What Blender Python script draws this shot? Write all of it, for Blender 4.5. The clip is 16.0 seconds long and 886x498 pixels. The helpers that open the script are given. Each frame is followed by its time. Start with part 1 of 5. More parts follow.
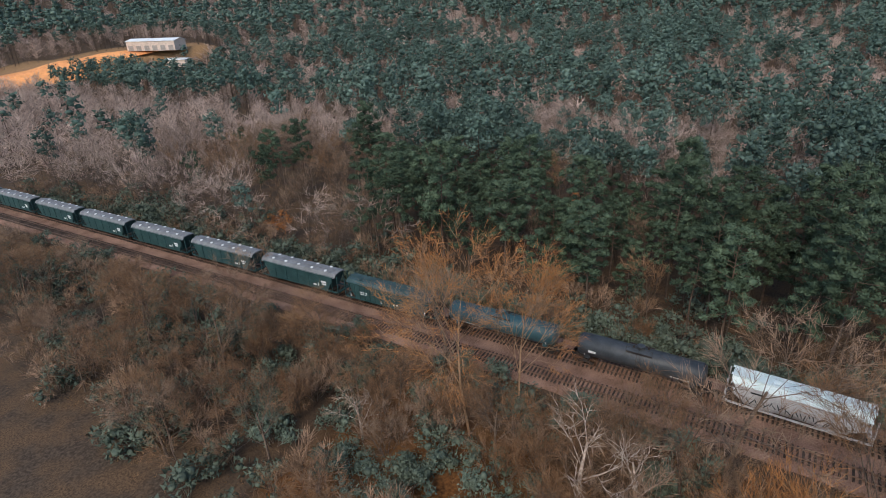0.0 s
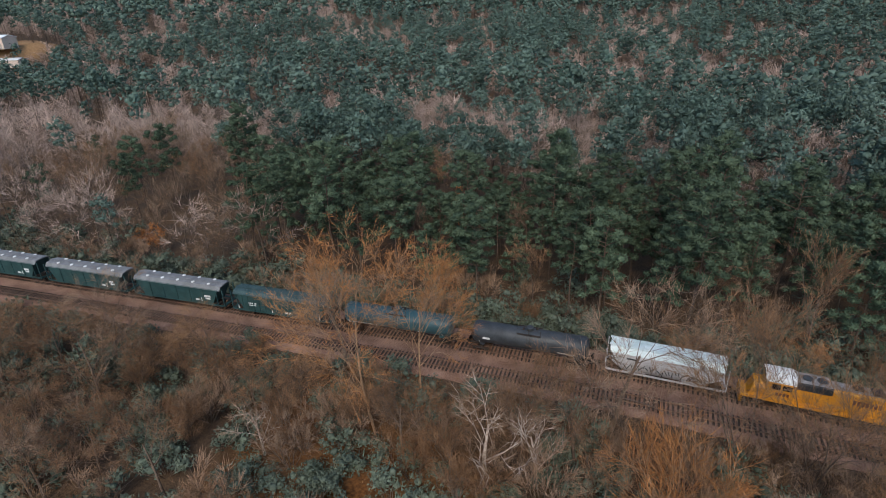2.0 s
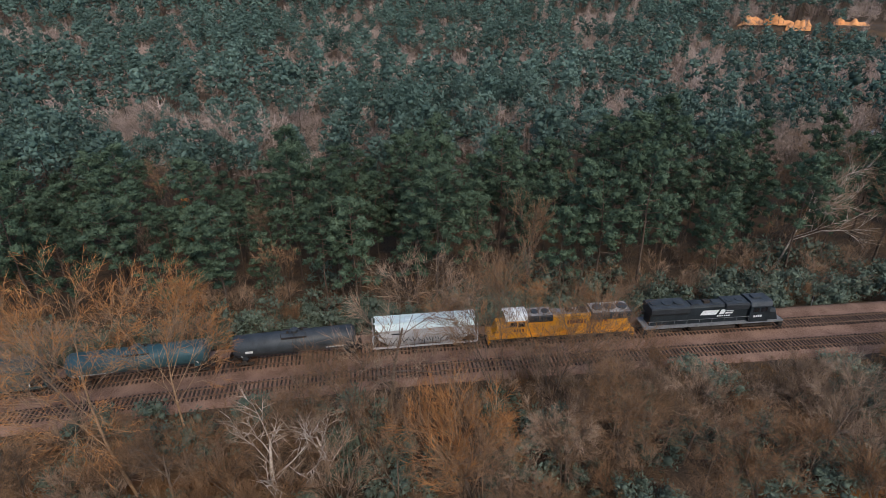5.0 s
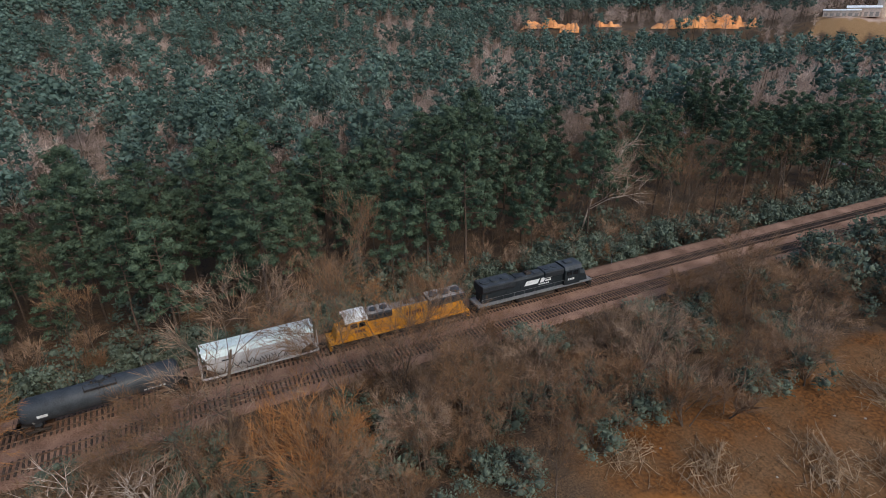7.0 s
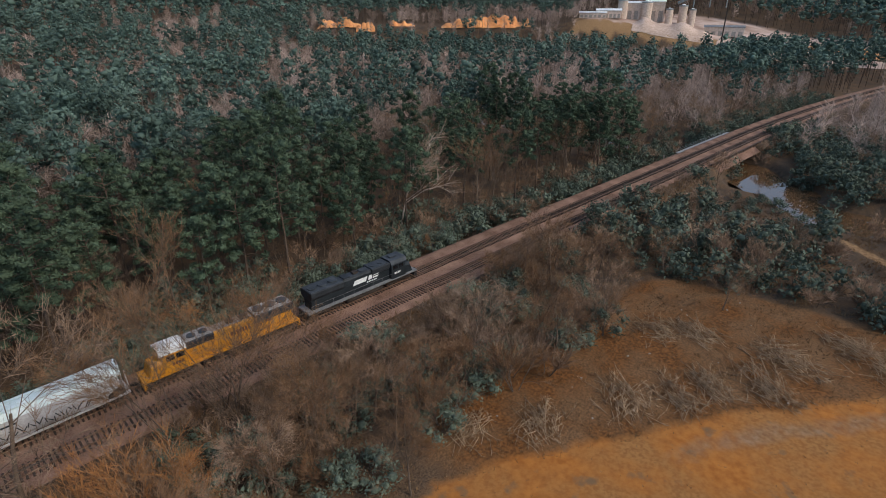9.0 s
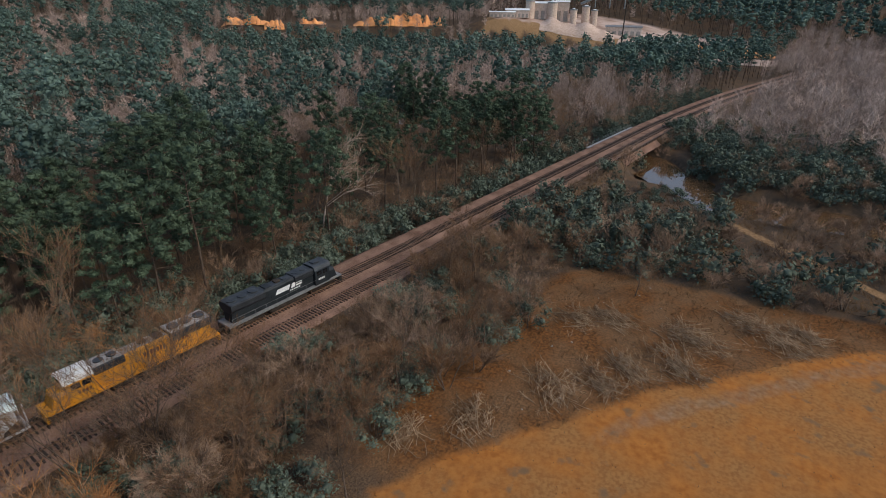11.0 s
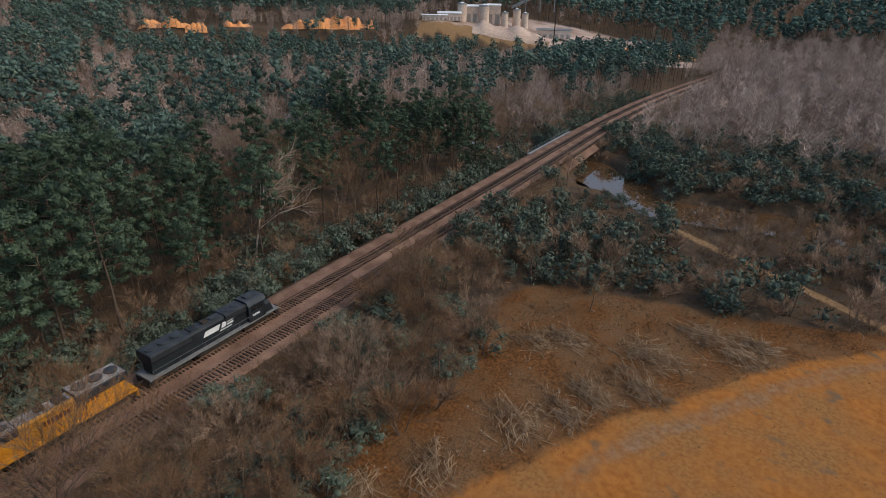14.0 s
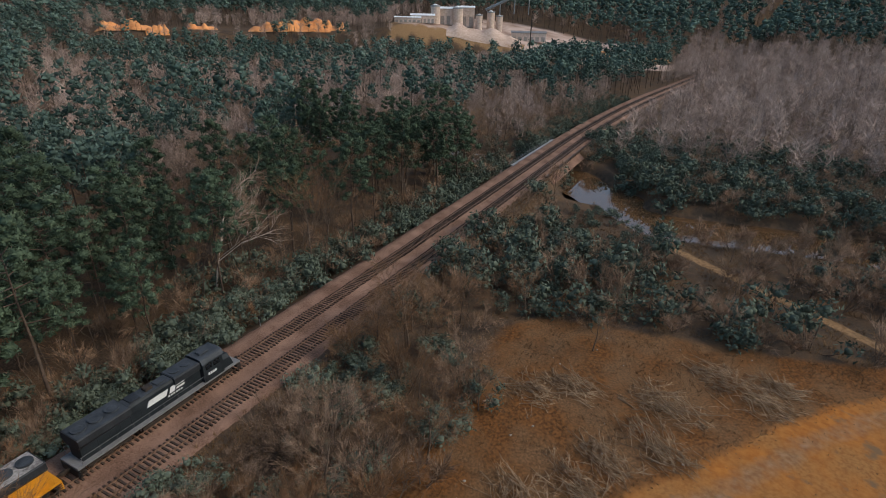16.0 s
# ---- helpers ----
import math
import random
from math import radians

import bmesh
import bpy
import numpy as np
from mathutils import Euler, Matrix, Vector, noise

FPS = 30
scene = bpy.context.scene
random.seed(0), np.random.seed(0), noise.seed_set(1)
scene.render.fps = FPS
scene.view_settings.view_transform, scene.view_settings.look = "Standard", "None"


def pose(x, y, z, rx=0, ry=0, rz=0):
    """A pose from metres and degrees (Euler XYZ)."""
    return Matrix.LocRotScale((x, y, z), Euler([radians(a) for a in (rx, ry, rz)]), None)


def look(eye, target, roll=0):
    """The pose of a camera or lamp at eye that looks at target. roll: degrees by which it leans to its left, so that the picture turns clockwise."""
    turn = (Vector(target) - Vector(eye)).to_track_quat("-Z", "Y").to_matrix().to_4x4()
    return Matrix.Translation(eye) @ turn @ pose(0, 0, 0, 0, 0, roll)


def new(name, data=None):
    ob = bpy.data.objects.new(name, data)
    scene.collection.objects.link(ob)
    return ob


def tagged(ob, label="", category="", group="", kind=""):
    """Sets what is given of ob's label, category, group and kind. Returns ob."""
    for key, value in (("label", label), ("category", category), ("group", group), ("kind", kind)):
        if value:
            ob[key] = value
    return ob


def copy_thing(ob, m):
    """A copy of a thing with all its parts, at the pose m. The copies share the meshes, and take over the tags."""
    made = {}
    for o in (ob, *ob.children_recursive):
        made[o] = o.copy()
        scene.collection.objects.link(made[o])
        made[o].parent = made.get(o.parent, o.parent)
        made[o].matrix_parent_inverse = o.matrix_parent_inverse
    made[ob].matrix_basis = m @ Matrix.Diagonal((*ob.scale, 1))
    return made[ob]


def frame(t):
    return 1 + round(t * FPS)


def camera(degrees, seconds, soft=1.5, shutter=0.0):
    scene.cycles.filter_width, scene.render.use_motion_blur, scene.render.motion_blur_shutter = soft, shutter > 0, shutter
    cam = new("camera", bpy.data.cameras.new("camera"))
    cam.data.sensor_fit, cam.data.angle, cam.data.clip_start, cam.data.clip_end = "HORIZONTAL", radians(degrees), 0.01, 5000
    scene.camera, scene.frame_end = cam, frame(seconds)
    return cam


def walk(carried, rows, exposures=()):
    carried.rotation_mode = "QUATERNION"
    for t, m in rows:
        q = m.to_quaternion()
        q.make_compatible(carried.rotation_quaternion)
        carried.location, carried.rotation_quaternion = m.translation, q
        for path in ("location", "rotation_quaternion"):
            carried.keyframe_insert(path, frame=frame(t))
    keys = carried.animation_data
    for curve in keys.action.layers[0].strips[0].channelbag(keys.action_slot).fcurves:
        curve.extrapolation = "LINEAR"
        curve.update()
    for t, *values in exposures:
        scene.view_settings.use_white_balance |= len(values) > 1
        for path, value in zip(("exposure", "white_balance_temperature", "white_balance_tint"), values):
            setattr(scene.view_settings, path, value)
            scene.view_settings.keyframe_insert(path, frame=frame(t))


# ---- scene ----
import itertools

# the camera hovers, turns and then glides forwards: seconds, eye, aim, lean
PATH = [
    (0, (0.18, -62.78, 44.78), (-53.51, 11.29, 4.39), -1.97),
    (0.5, (0.28, -62.87, 44.85), (-50.76, 12.94, 4.26), -1.89),
    (1, (0.38, -62.96, 44.94), (-46.69, 15.26, 4.14), -1.80),
    (1.5, (0.43, -63.10, 45.05), (-41.46, 17.88, 3.98), -1.57),
    (2, (0.40, -63.27, 45.17), (-35.65, 20.31, 3.75), -1.36),
    (2.5, (0.32, -63.39, 45.31), (-29.30, 22.52, 3.57), -1.04),
    (3, (0.25, -63.50, 45.42), (-22.12, 24.43, 3.38), -0.74),
    (3.5, (0.18, -63.54, 45.46), (-14.44, 25.88, 3.15), -0.46),
    (4, (0.12, -63.49, 45.40), (-6.19, 26.77, 2.82), -0.29),
    (4.2, (0.13, -63.45, 45.32), (-3.00, 26.92, 2.62), -0.29),
    (6.3, (1.31, -62.90, 42.84), (27.77, 24.26, 1.58), -1.23),
    (6.5, (1.39, -62.92, 42.76), (30.99, 23.22, 1.49), -1.19),
    (7, (1.54, -63.00, 42.65), (38.67, 20.14, 1.32), -1.04),
    (7.5, (1.63, -63.06, 42.59), (46.41, 16.16, 1.12), -0.80),
    (8, (1.72, -63.04, 42.55), (53.43, 11.84, 1.08), -0.58),
    (8.5, (1.75, -63.03, 42.55), (59.72, 7.02, 0.92), -0.31),
    (9, (1.71, -63.06, 42.61), (65.03, 2.12, 0.88), -0.02),
    (9.5, (1.62, -63.09, 42.70), (68.88, -2.10, 0.80), 0.28),
    (12, (2.23, -62.12, 43.32), (76.62, -9.92, 1.58), 0.91),
    (12.5, (2.95, -61.45, 43.45), (78.57, -10.99, 1.80), 0.99),
    (13, (3.87, -60.62, 43.58), (80.59, -11.83, 1.93), 1.09),
    (13.5, (5.09, -59.57, 43.69), (82.96, -12.61, 2.07), 1.11),
    (14, (6.67, -58.27, 43.79), (85.32, -12.56, 2.26), 1.15),
    (14.5, (8.59, -56.71, 43.86), (87.73, -11.77, 2.42), 1.19),
    (15, (10.82, -54.97, 43.92), (90.15, -10.29, 2.55), 1.24),
    (15.5, (13.28, -53.11, 44.01), (93.22, -9.50, 2.70), 1.25),
    (16, (15.85, -51.21, 44.12), (96.79, -9.38, 2.89), 1.31),
]
cam = camera(78.45, 16.0, soft=0.75)
walk(cam, [(t, look(eye, aim, lean)) for t, eye, aim, lean in PATH],
     exposures=[(0.0, 0.50, 6100, 5), (4.0, 0.50, 6100, 5), (9.0, 0.36, 6300, 5), (12.0, 0.26, 6450, 5), (16.0, 0.25, 6500, 4)])

# ---- sky and sun: a dull winter sky, late in the day ----
SUN_ELEVATION, SUN_AZIMUTH = radians(42), radians(165)
world = bpy.data.worlds.new("sky")
scene.world = world
world.use_nodes = True
wn = world.node_tree.nodes
sky = wn.new("ShaderNodeTexSky")
sky.sky_type, sky.sun_disc = "NISHITA", False
sky.sun_elevation, sky.sun_rotation = SUN_ELEVATION, SUN_AZIMUTH
sky.air_density, sky.dust_density, sky.ozone_density = 1.0, 1.5, 1.5
world.node_tree.links.new(sky.outputs[0], wn["Background"].inputs[0])
wn["Background"].inputs[1].default_value = 0.145
sun_data = bpy.data.lights.new("sun", "SUN")
sun_data.energy, sun_data.angle, sun_data.color = 1.3, radians(14), (1.0, 0.82, 0.66)
sun = new("sun", sun_data)
sun_dir = Vector((math.sin(SUN_AZIMUTH) * math.cos(SUN_ELEVATION), math.cos(SUN_AZIMUTH) * math.cos(SUN_ELEVATION), math.sin(SUN_ELEVATION)))
sun.matrix_world = look((0, 0, 200), Vector((0, 0, 200)) - sun_dir)


# ---- materials ----
def material(name, dark, light, scale=2.0, rough=0.8, metal=0.0, fine=18.0, bump=0.2, vary=0.0, island=0.0, coord="Object", spec=0.3, tone=False):
    """Two colours mixed by a coarse and a fine noise; vary: from thing to thing; island: from leaf to leaf."""
    m = bpy.data.materials.new(name)
    m.use_nodes = True
    n, l = m.node_tree.nodes, m.node_tree.links
    bsdf = n["Principled BSDF"]
    bsdf.inputs["Roughness"].default_value, bsdf.inputs["Metallic"].default_value = rough, metal
    bsdf.inputs["Specular IOR Level"].default_value = spec
    if coord == "Position":
        vec = n.new("ShaderNodeNewGeometry").outputs["Position"]
    else:
        vec = n.new("ShaderNodeTexCoord").outputs[coord]
    coarse, grain = n.new("ShaderNodeTexNoise"), n.new("ShaderNodeTexNoise")
    coarse.inputs["Scale"].default_value, grain.inputs["Scale"].default_value = scale, fine
    coarse.inputs["Detail"].default_value, grain.inputs["Detail"].default_value = 3.0, 2.0
    l.new(vec, coarse.inputs["Vector"]), l.new(vec, grain.inputs["Vector"])
    add = n.new("ShaderNodeMath")
    add.operation = "ADD"
    l.new(coarse.outputs["Fac"], add.inputs[0]), l.new(grain.outputs["Fac"], add.inputs[1])
    ramp = n.new("ShaderNodeMapRange")
    ramp.inputs["From Min"].default_value, ramp.inputs["From Max"].default_value = 0.72, 1.28
    l.new(add.outputs[0], ramp.inputs["Value"])
    mix = n.new("ShaderNodeMix")
    mix.data_type = "RGBA"
    mix.inputs["A"].default_value, mix.inputs["B"].default_value = (*dark, 1), (*light, 1)
    l.new(ramp.outputs[0], mix.inputs["Factor"])
    out = mix.outputs["Result"]
    for amount, source in ((vary, ("ShaderNodeObjectInfo", "Random")), (island, ("ShaderNodeNewGeometry", "Random Per Island"))):
        if amount:
            rnd = n.new(source[0]).outputs[source[1]]
            rng = n.new("ShaderNodeMapRange")
            rng.inputs["To Min"].default_value, rng.inputs["To Max"].default_value = 1 - amount, 1 + amount
            l.new(rnd, rng.inputs["Value"])
            hsv = n.new("ShaderNodeHueSaturation")
            l.new(rng.outputs[0], hsv.inputs["Value"]), l.new(out, hsv.inputs["Color"])
            out = hsv.outputs["Color"]
    if tone:
        attr, hsv = n.new("ShaderNodeAttribute"), n.new("ShaderNodeHueSaturation")
        attr.attribute_name = "tone"
        l.new(attr.outputs["Fac"], hsv.inputs["Value"]), l.new(out, hsv.inputs["Color"])
        out = hsv.outputs["Color"]
    l.new(out, bsdf.inputs["Base Color"])
    if bump:
        b = n.new("ShaderNodeBump")
        b.inputs["Strength"].default_value, b.inputs["Distance"].default_value = bump, 0.05
        l.new(grain.outputs["Fac"], b.inputs["Height"]), l.new(b.outputs[0], bsdf.inputs["Normal"])
    return m


BARK_GREY = material("bark_grey", (0.082, 0.056, 0.039), (0.18, 0.130, 0.094), 1.5, vary=0.25, bump=0.4)
BARK_PINE = material("bark_pine", (0.055, 0.038, 0.028), (0.13, 0.088, 0.062), 1.2, vary=0.2, bump=0.4)
BARK_PALE = material("bark_pale", (0.28, 0.20, 0.15), (0.66, 0.55, 0.46), 1.3, fine=6.0, vary=0.1, bump=0.2)
TWIG_BROWN = material("twigs_brown", (0.145, 0.078, 0.038), (0.285, 0.162, 0.084), 0.5, vary=0.2, island=0.25, bump=0)
TWIG_GREY = material("twigs_grey", (0.185, 0.118, 0.074), (0.35, 0.235, 0.158), 0.5, vary=0.2, island=0.25, bump=0)
TWIG_ORANGE = material("twigs_orange", (0.28, 0.115, 0.036), (0.50, 0.225, 0.078), 0.5, vary=0.12, island=0.25, bump=0)
# pinkish brown twigs of the far woods, with haze put in by lightening the colour
TWIG_HAZED = material("twigs_haze_lightened", (0.30, 0.212, 0.168), (0.52, 0.395, 0.325), 0.03, fine=0.2, island=0.25, bump=0, coord="Position", tone=True)
TWIG_THICKET = material("twigs_of_the_thickets", (0.20, 0.122, 0.074), (0.40, 0.26, 0.168), 0.05, fine=0.4, island=0.25, bump=0, coord="Position", tone=True)
BARK_TAN = material("bark_tan", (0.19, 0.108, 0.056), (0.46, 0.29, 0.17), 1.3, fine=6.0, vary=0.1, bump=0.2)
NEEDLES = material("pine_needles", (0.043, 0.066, 0.043), (0.096, 0.130, 0.079), 0.35, fine=2.5, vary=0.25, island=0.22, bump=0, rough=0.85, spec=0.08)
# needles of the woods beyond: distance haze painted in as paler, bluer green
NEEDLES_HAZED = material("pine_needles_haze_tinted", (0.060, 0.094, 0.076), (0.108, 0.150, 0.120), 0.025, fine=0.2, island=0.18, bump=0, coord="Position", rough=0.85, spec=0.08, tone=True)
SHRUB_LEAF = material("privet_leaves", (0.085, 0.108, 0.080), (0.150, 0.178, 0.130), 0.4, vary=0.2, island=0.25, bump=0, rough=0.85, spec=0.08)
OAK_LEAF = material("dead_oak_leaves", (0.20, 0.075, 0.022), (0.42, 0.17, 0.05), 0.6, vary=0.1, island=0.4, bump=0)
DRY_GRASS = material("dry_grass", (0.13, 0.075, 0.036), (0.28, 0.165, 0.076), 0.1, fine=1.5, island=0.35, bump=0, coord="Position")


# ---- helpers for meshes ----
def fast_mesh(name, verts, faces, mats=(), index=None, smooth=False):
    """verts: n x 3; faces: a list of arrays, each of faces with the same number of corners."""
    verts = np.asarray(verts, np.float32)
    faces = [np.asarray(f, np.int32) for f in faces if len(f)]
    me = bpy.data.meshes.new(name)
    me.vertices.add(len(verts))
    me.vertices.foreach_set("co", verts.ravel())
    loops = np.concatenate([f.ravel() for f in faces])
    sizes = np.concatenate([np.full(len(f), f.shape[1], np.int32) for f in faces])
    me.loops.add(len(loops))
    me.loops.foreach_set("vertex_index", loops)
    me.polygons.add(len(sizes))
    me.polygons.foreach_set("loop_start", np.concatenate([[0], np.cumsum(sizes)[:-1]]).astype(np.int32))
    if index is not None:
        me.polygons.foreach_set("material_index", np.asarray(index, np.int32))
    for m in mats:
        me.materials.append(m)
    me.update(calc_edges=True)
    if smooth:
        me.polygons.foreach_set("use_smooth", np.ones(len(sizes), bool))
    return me


def part(name, bm, mat, parent, label=""):
    """A bmesh, or a ready mesh, as one mesh object under a thing or a part."""
    if isinstance(bm, bmesh.types.BMesh):
        me = bpy.data.meshes.new(name)
        bm.to_mesh(me)
        bm.free()
    else:
        me = bm
    if mat is not None and not me.materials:
        me.materials.append(mat)
    ob = new(name, me)
    ob.parent = parent
    return tagged(ob, label)


def thing(name, m, label, category, group="", kind=""):
    ob = new(name)
    ob.matrix_world = m
    return tagged(ob, label, category, group, kind)


def tubes(p0, p1, r0, r1, sides):
    """Tapered tubes as verts and quads."""
    p0, p1 = np.asarray(p0, float), np.asarray(p1, float)
    d = p1 - p0
    d /= np.maximum(np.linalg.norm(d, axis=1, keepdims=True), 1e-6)
    ref = np.where(np.abs(d[:, 2:]) > 0.9, [[1.0, 0, 0]], [[0, 0, 1.0]])
    a = np.cross(d, ref)
    a /= np.linalg.norm(a, axis=1, keepdims=True)
    b = np.cross(d, a)
    ang = np.arange(sides) * 2 * np.pi / sides
    ring = a[:, None] * np.cos(ang)[None, :, None] + b[:, None] * np.sin(ang)[None, :, None]
    lo = p0[:, None] + ring * np.asarray(r0, float)[:, None, None]
    hi = p1[:, None] + ring * np.asarray(r1, float)[:, None, None]
    verts = np.concatenate([lo, hi], axis=1).reshape(-1, 3)
    k = np.arange(sides)
    quad = np.stack([k, (k + 1) % sides, (k + 1) % sides + sides, k + sides], axis=1)
    return verts, (quad[None] + (np.arange(len(p0)) * 2 * sides)[:, None, None]).reshape(-1, 4)


def spikes(p0, p1, r0):
    """Thin three-sided spikes as verts and triangles."""
    verts, _ = tubes(p0, p1, r0, np.zeros(len(p0)), 3)
    v = verts.reshape(-1, 6, 3)[:, :4].reshape(-1, 3)
    tri = np.array([[0, 1, 3], [1, 2, 3], [2, 0, 3]])
    return v, (tri[None] + (np.arange(len(p0)) * 4)[:, None, None]).reshape(-1, 3)


def blades(p0, p1, r0):
    """Thin flat blades, one triangle each, for grass and far twigs."""
    p0, p1 = np.asarray(p0, float), np.asarray(p1, float)
    d = p1 - p0
    turn = np.random.default_rng(len(p0)).normal(0, 1, d.shape)
    a = np.cross(d, turn)
    a *= (np.asarray(r0, float) / np.maximum(np.linalg.norm(a, axis=1), 1e-6))[:, None]
    v = np.stack([p0 - a, p0 + a, p1], axis=1).reshape(-1, 3)
    return v, np.arange(len(v)).reshape(-1, 3)


def join(pieces):
    """Several (verts, faces) of like faces as one."""
    vs, fs, n = [], [], 0
    for v, f in pieces:
        vs.append(v), fs.append(f + n)
        n += len(v)
    return np.concatenate(vs), np.concatenate(fs)


def smoothstep(a, b, x):
    u = np.clip((x - a) / (b - a), 0, 1)
    return u * u * (3 - 2 * u)


# ---- the lie of the land ----
def shift(x):
    """How far the line of the railway swings towards the viewer's side of straight."""
    x = np.asarray(x, float)
    u = x + 6
    left = 0.105 * (np.sqrt(u * u + 225) - u) / 2 - 0.38
    right = np.where(x < 355, 10.0 * (np.maximum(x - 195, 0) / 160) ** 2, 10 + (x - 355) * 0.125)
    return -np.maximum(left, 0) - right


SPACING = -5.1
waves = [(random.uniform(0.01, 0.09), random.uniform(0, 6.3), random.uniform(0, 6.3)) for _ in range(14)]


def rough_land(x, y):
    h = 0
    for k, a, b in waves:
        h = h + 0.012 / k ** 0.75 * np.sin(x * k * math.cos(a) + y * k * math.sin(a) + b)
    return h


def creek_line(y):
    return 186 - 29 * smoothstep(-10, -42, y) + 4 * np.sin(y * 0.05)


def land(x, y):
    x, y = np.asarray(x, float), np.asarray(y, float)
    h = -3.4 + rough_land(x, y) * 0.7
    r = np.hypot(x, y + 60)
    off = np.abs(y - shift(x) - SPACING / 2)
    away = np.maximum(smoothstep(25, 260, off), smoothstep(380, 950, r))
    a = np.degrees(np.arctan2(x, y + 60))
    rise = np.interp(a, [-90, -50, 0, 30, 55, 59, 88, 130], [28, 28, 24, 25, 25, 34, 33, 30])
    works = smoothstep(30, 33, a) * (1 - smoothstep(86, 90, a)) + smoothstep(-82, -79, a) * (1 - smoothstep(-58, -55, a))
    gentle = smoothstep(230, 900, r) * 40
    h = h + away * (works * smoothstep(472, 506, r) * rise + (1 - works) * gentle + smoothstep(600, 1200, r) * (30 + 26 * works) + smoothstep(1100, 4000, r) * 160)
    bank = 1 - smoothstep(6.3, 12.5, off)
    h = h * (1 - bank) + (-0.62) * bank
    dig = 1 - smoothstep(6.0, 15.0, np.abs(x - creek_line(y)))
    dig = dig * (1 - smoothstep(150, 260, np.abs(y)))
    pool = 1 - smoothstep(8, 15, np.hypot(x - 169, (y + 23) * 0.9))
    dig = np.maximum(dig, pool)
    return h * (1 - dig) + (-7.3) * dig


# ---- ground: one sheet, with the railway's bank and the creek's bed in it ----
def steps(stops):
    out = [stops[0][0]]
    for (a, da), (b, db) in zip(stops, stops[1:]):
        while out[-1] < b - 1e-6:
            u = (out[-1] - a) / (b - a)
            out.append(min(b, out[-1] + da + (db - da) * u))
    return np.array(out)


def field_line(x):
    """The edge of the mown field, as y for each x."""
    return np.interp(x, [-40, 10, 30, 45, 63, 78, 98, 125], [-46, -35, -33.5, -39.5, -51, -60.5, -79, -110]) + 0.6 * np.sin(x * 0.23) + 0.35 * np.sin(x * 0.71)


def path_distance(x, y):
    px = np.interp(-y, [40, 58, 71, 81, 110], [139, 126.3, 117.3, 109.6, 88])
    return np.abs(x - px) + 100 * ((y > -46) | (y < -112))


gx = steps([(-4200, 300), (-700, 40), (-210, 3), (-60, 1.3), (215, 1.3), (400, 5), (800, 40), (4200, 300)])
gy = steps([(-4200, 300), (-500, 40), (-130, 3), (-80, 1.3), (-16, 1.0), (12, 1.0), (60, 2.5), (200, 8), (700, 25), (4200, 300)])
GX, GY = np.meshgrid(gx, gy)
fx, fy = GX.ravel(), GY.ravel()
number = np.arange(len(fx)).reshape(GX.shape)
cells = np.stack([number[:-1, :-1], number[:-1, 1:], number[1:, 1:], number[1:, :-1]], axis=-1).reshape(-1, 4)

GROUND = bpy.data.materials.new("leaf_litter_and_dry_grass")
GROUND.use_nodes = True
gn, gl = GROUND.node_tree.nodes, GROUND.node_tree.links
g_bsdf = gn["Principled BSDF"]
g_bsdf.inputs["Roughness"].default_value = 0.95
g_bsdf.inputs["Specular IOR Level"].default_value = 0.1
g_pos = gn.new("ShaderNodeNewGeometry").outputs["Position"]


def g_noise(scale, detail=4.0):
    t = gn.new("ShaderNodeTexNoise")
    t.inputs["Scale"].default_value, t.inputs["Detail"].default_value = scale, detail
    gl.new(g_pos, t.inputs["Vector"])
    return t.outputs["Fac"]


def g_mix(factor, a, b, low=0.0, high=1.0):
    span = gn.new("ShaderNodeMapRange")
    span.inputs["From Min"].default_value, span.inputs["From Max"].default_value = low, high
    gl.new(factor, span.inputs["Value"])
    m = gn.new("ShaderNodeMix")
    m.data_type = "RGBA"
    for socket, value in (("A", a), ("B", b)):
        if isinstance(value, tuple):
            m.inputs[socket].default_value = (*value, 1)
        else:
            gl.new(value, m.inputs[socket])
    gl.new(span.outputs[0], m.inputs["Factor"])
    return m.outputs["Result"]


def g_zone(name, wobble=0.45):
    a = gn.new("ShaderNodeAttribute")
    a.attribute_name = name
    s = gn.new("ShaderNodeMath")
    s.operation = "MULTIPLY_ADD"
    gl.new(g_noise(0.55, 6.0), s.inputs[0])
    s.inputs[1].default_value = wobble
    gl.new(a.outputs["Fac"], s.inputs[2])
    return s.outputs[0]


litter = g_mix(g_noise(0.22), g_mix(g_noise(3.2, 6), (0.048, 0.035, 0.025), (0.11, 0.078, 0.054), 0.35, 0.65),
               g_mix(g_noise(5.0, 6), (0.066, 0.043, 0.027), (0.17, 0.105, 0.058), 0.35, 0.65), 0.4, 0.62)
cleared = g_mix(g_noise(0.16), g_mix(g_noise(2.4, 8), (0.080, 0.036, 0.014), (0.215, 0.092, 0.030), 0.33, 0.66),
                g_mix(g_noise(4.0, 8), (0.10, 0.056, 0.029), (0.22, 0.120, 0.055), 0.33, 0.66), 0.4, 0.62)
mown = g_mix(g_noise(0.11), g_mix(g_noise(0.9, 10), (0.30, 0.108, 0.024), (0.42, 0.162, 0.037), 0.36, 0.62),
             g_mix(g_noise(2.2, 8), (0.25, 0.112, 0.036), (0.34, 0.162, 0.054), 0.36, 0.62), 0.42, 0.62)
scuffed = g_mix(g_noise(0.33, 7.0), mown, (0.19, 0.115, 0.06), 0.60, 0.70)
bare_earth = g_mix(g_noise(1.5, 6), (0.20, 0.115, 0.055), (0.36, 0.22, 0.11), 0.35, 0.65)
mud = g_mix(g_noise(0.8, 5), (0.055, 0.040, 0.028), (0.13, 0.085, 0.052), 0.35, 0.65)
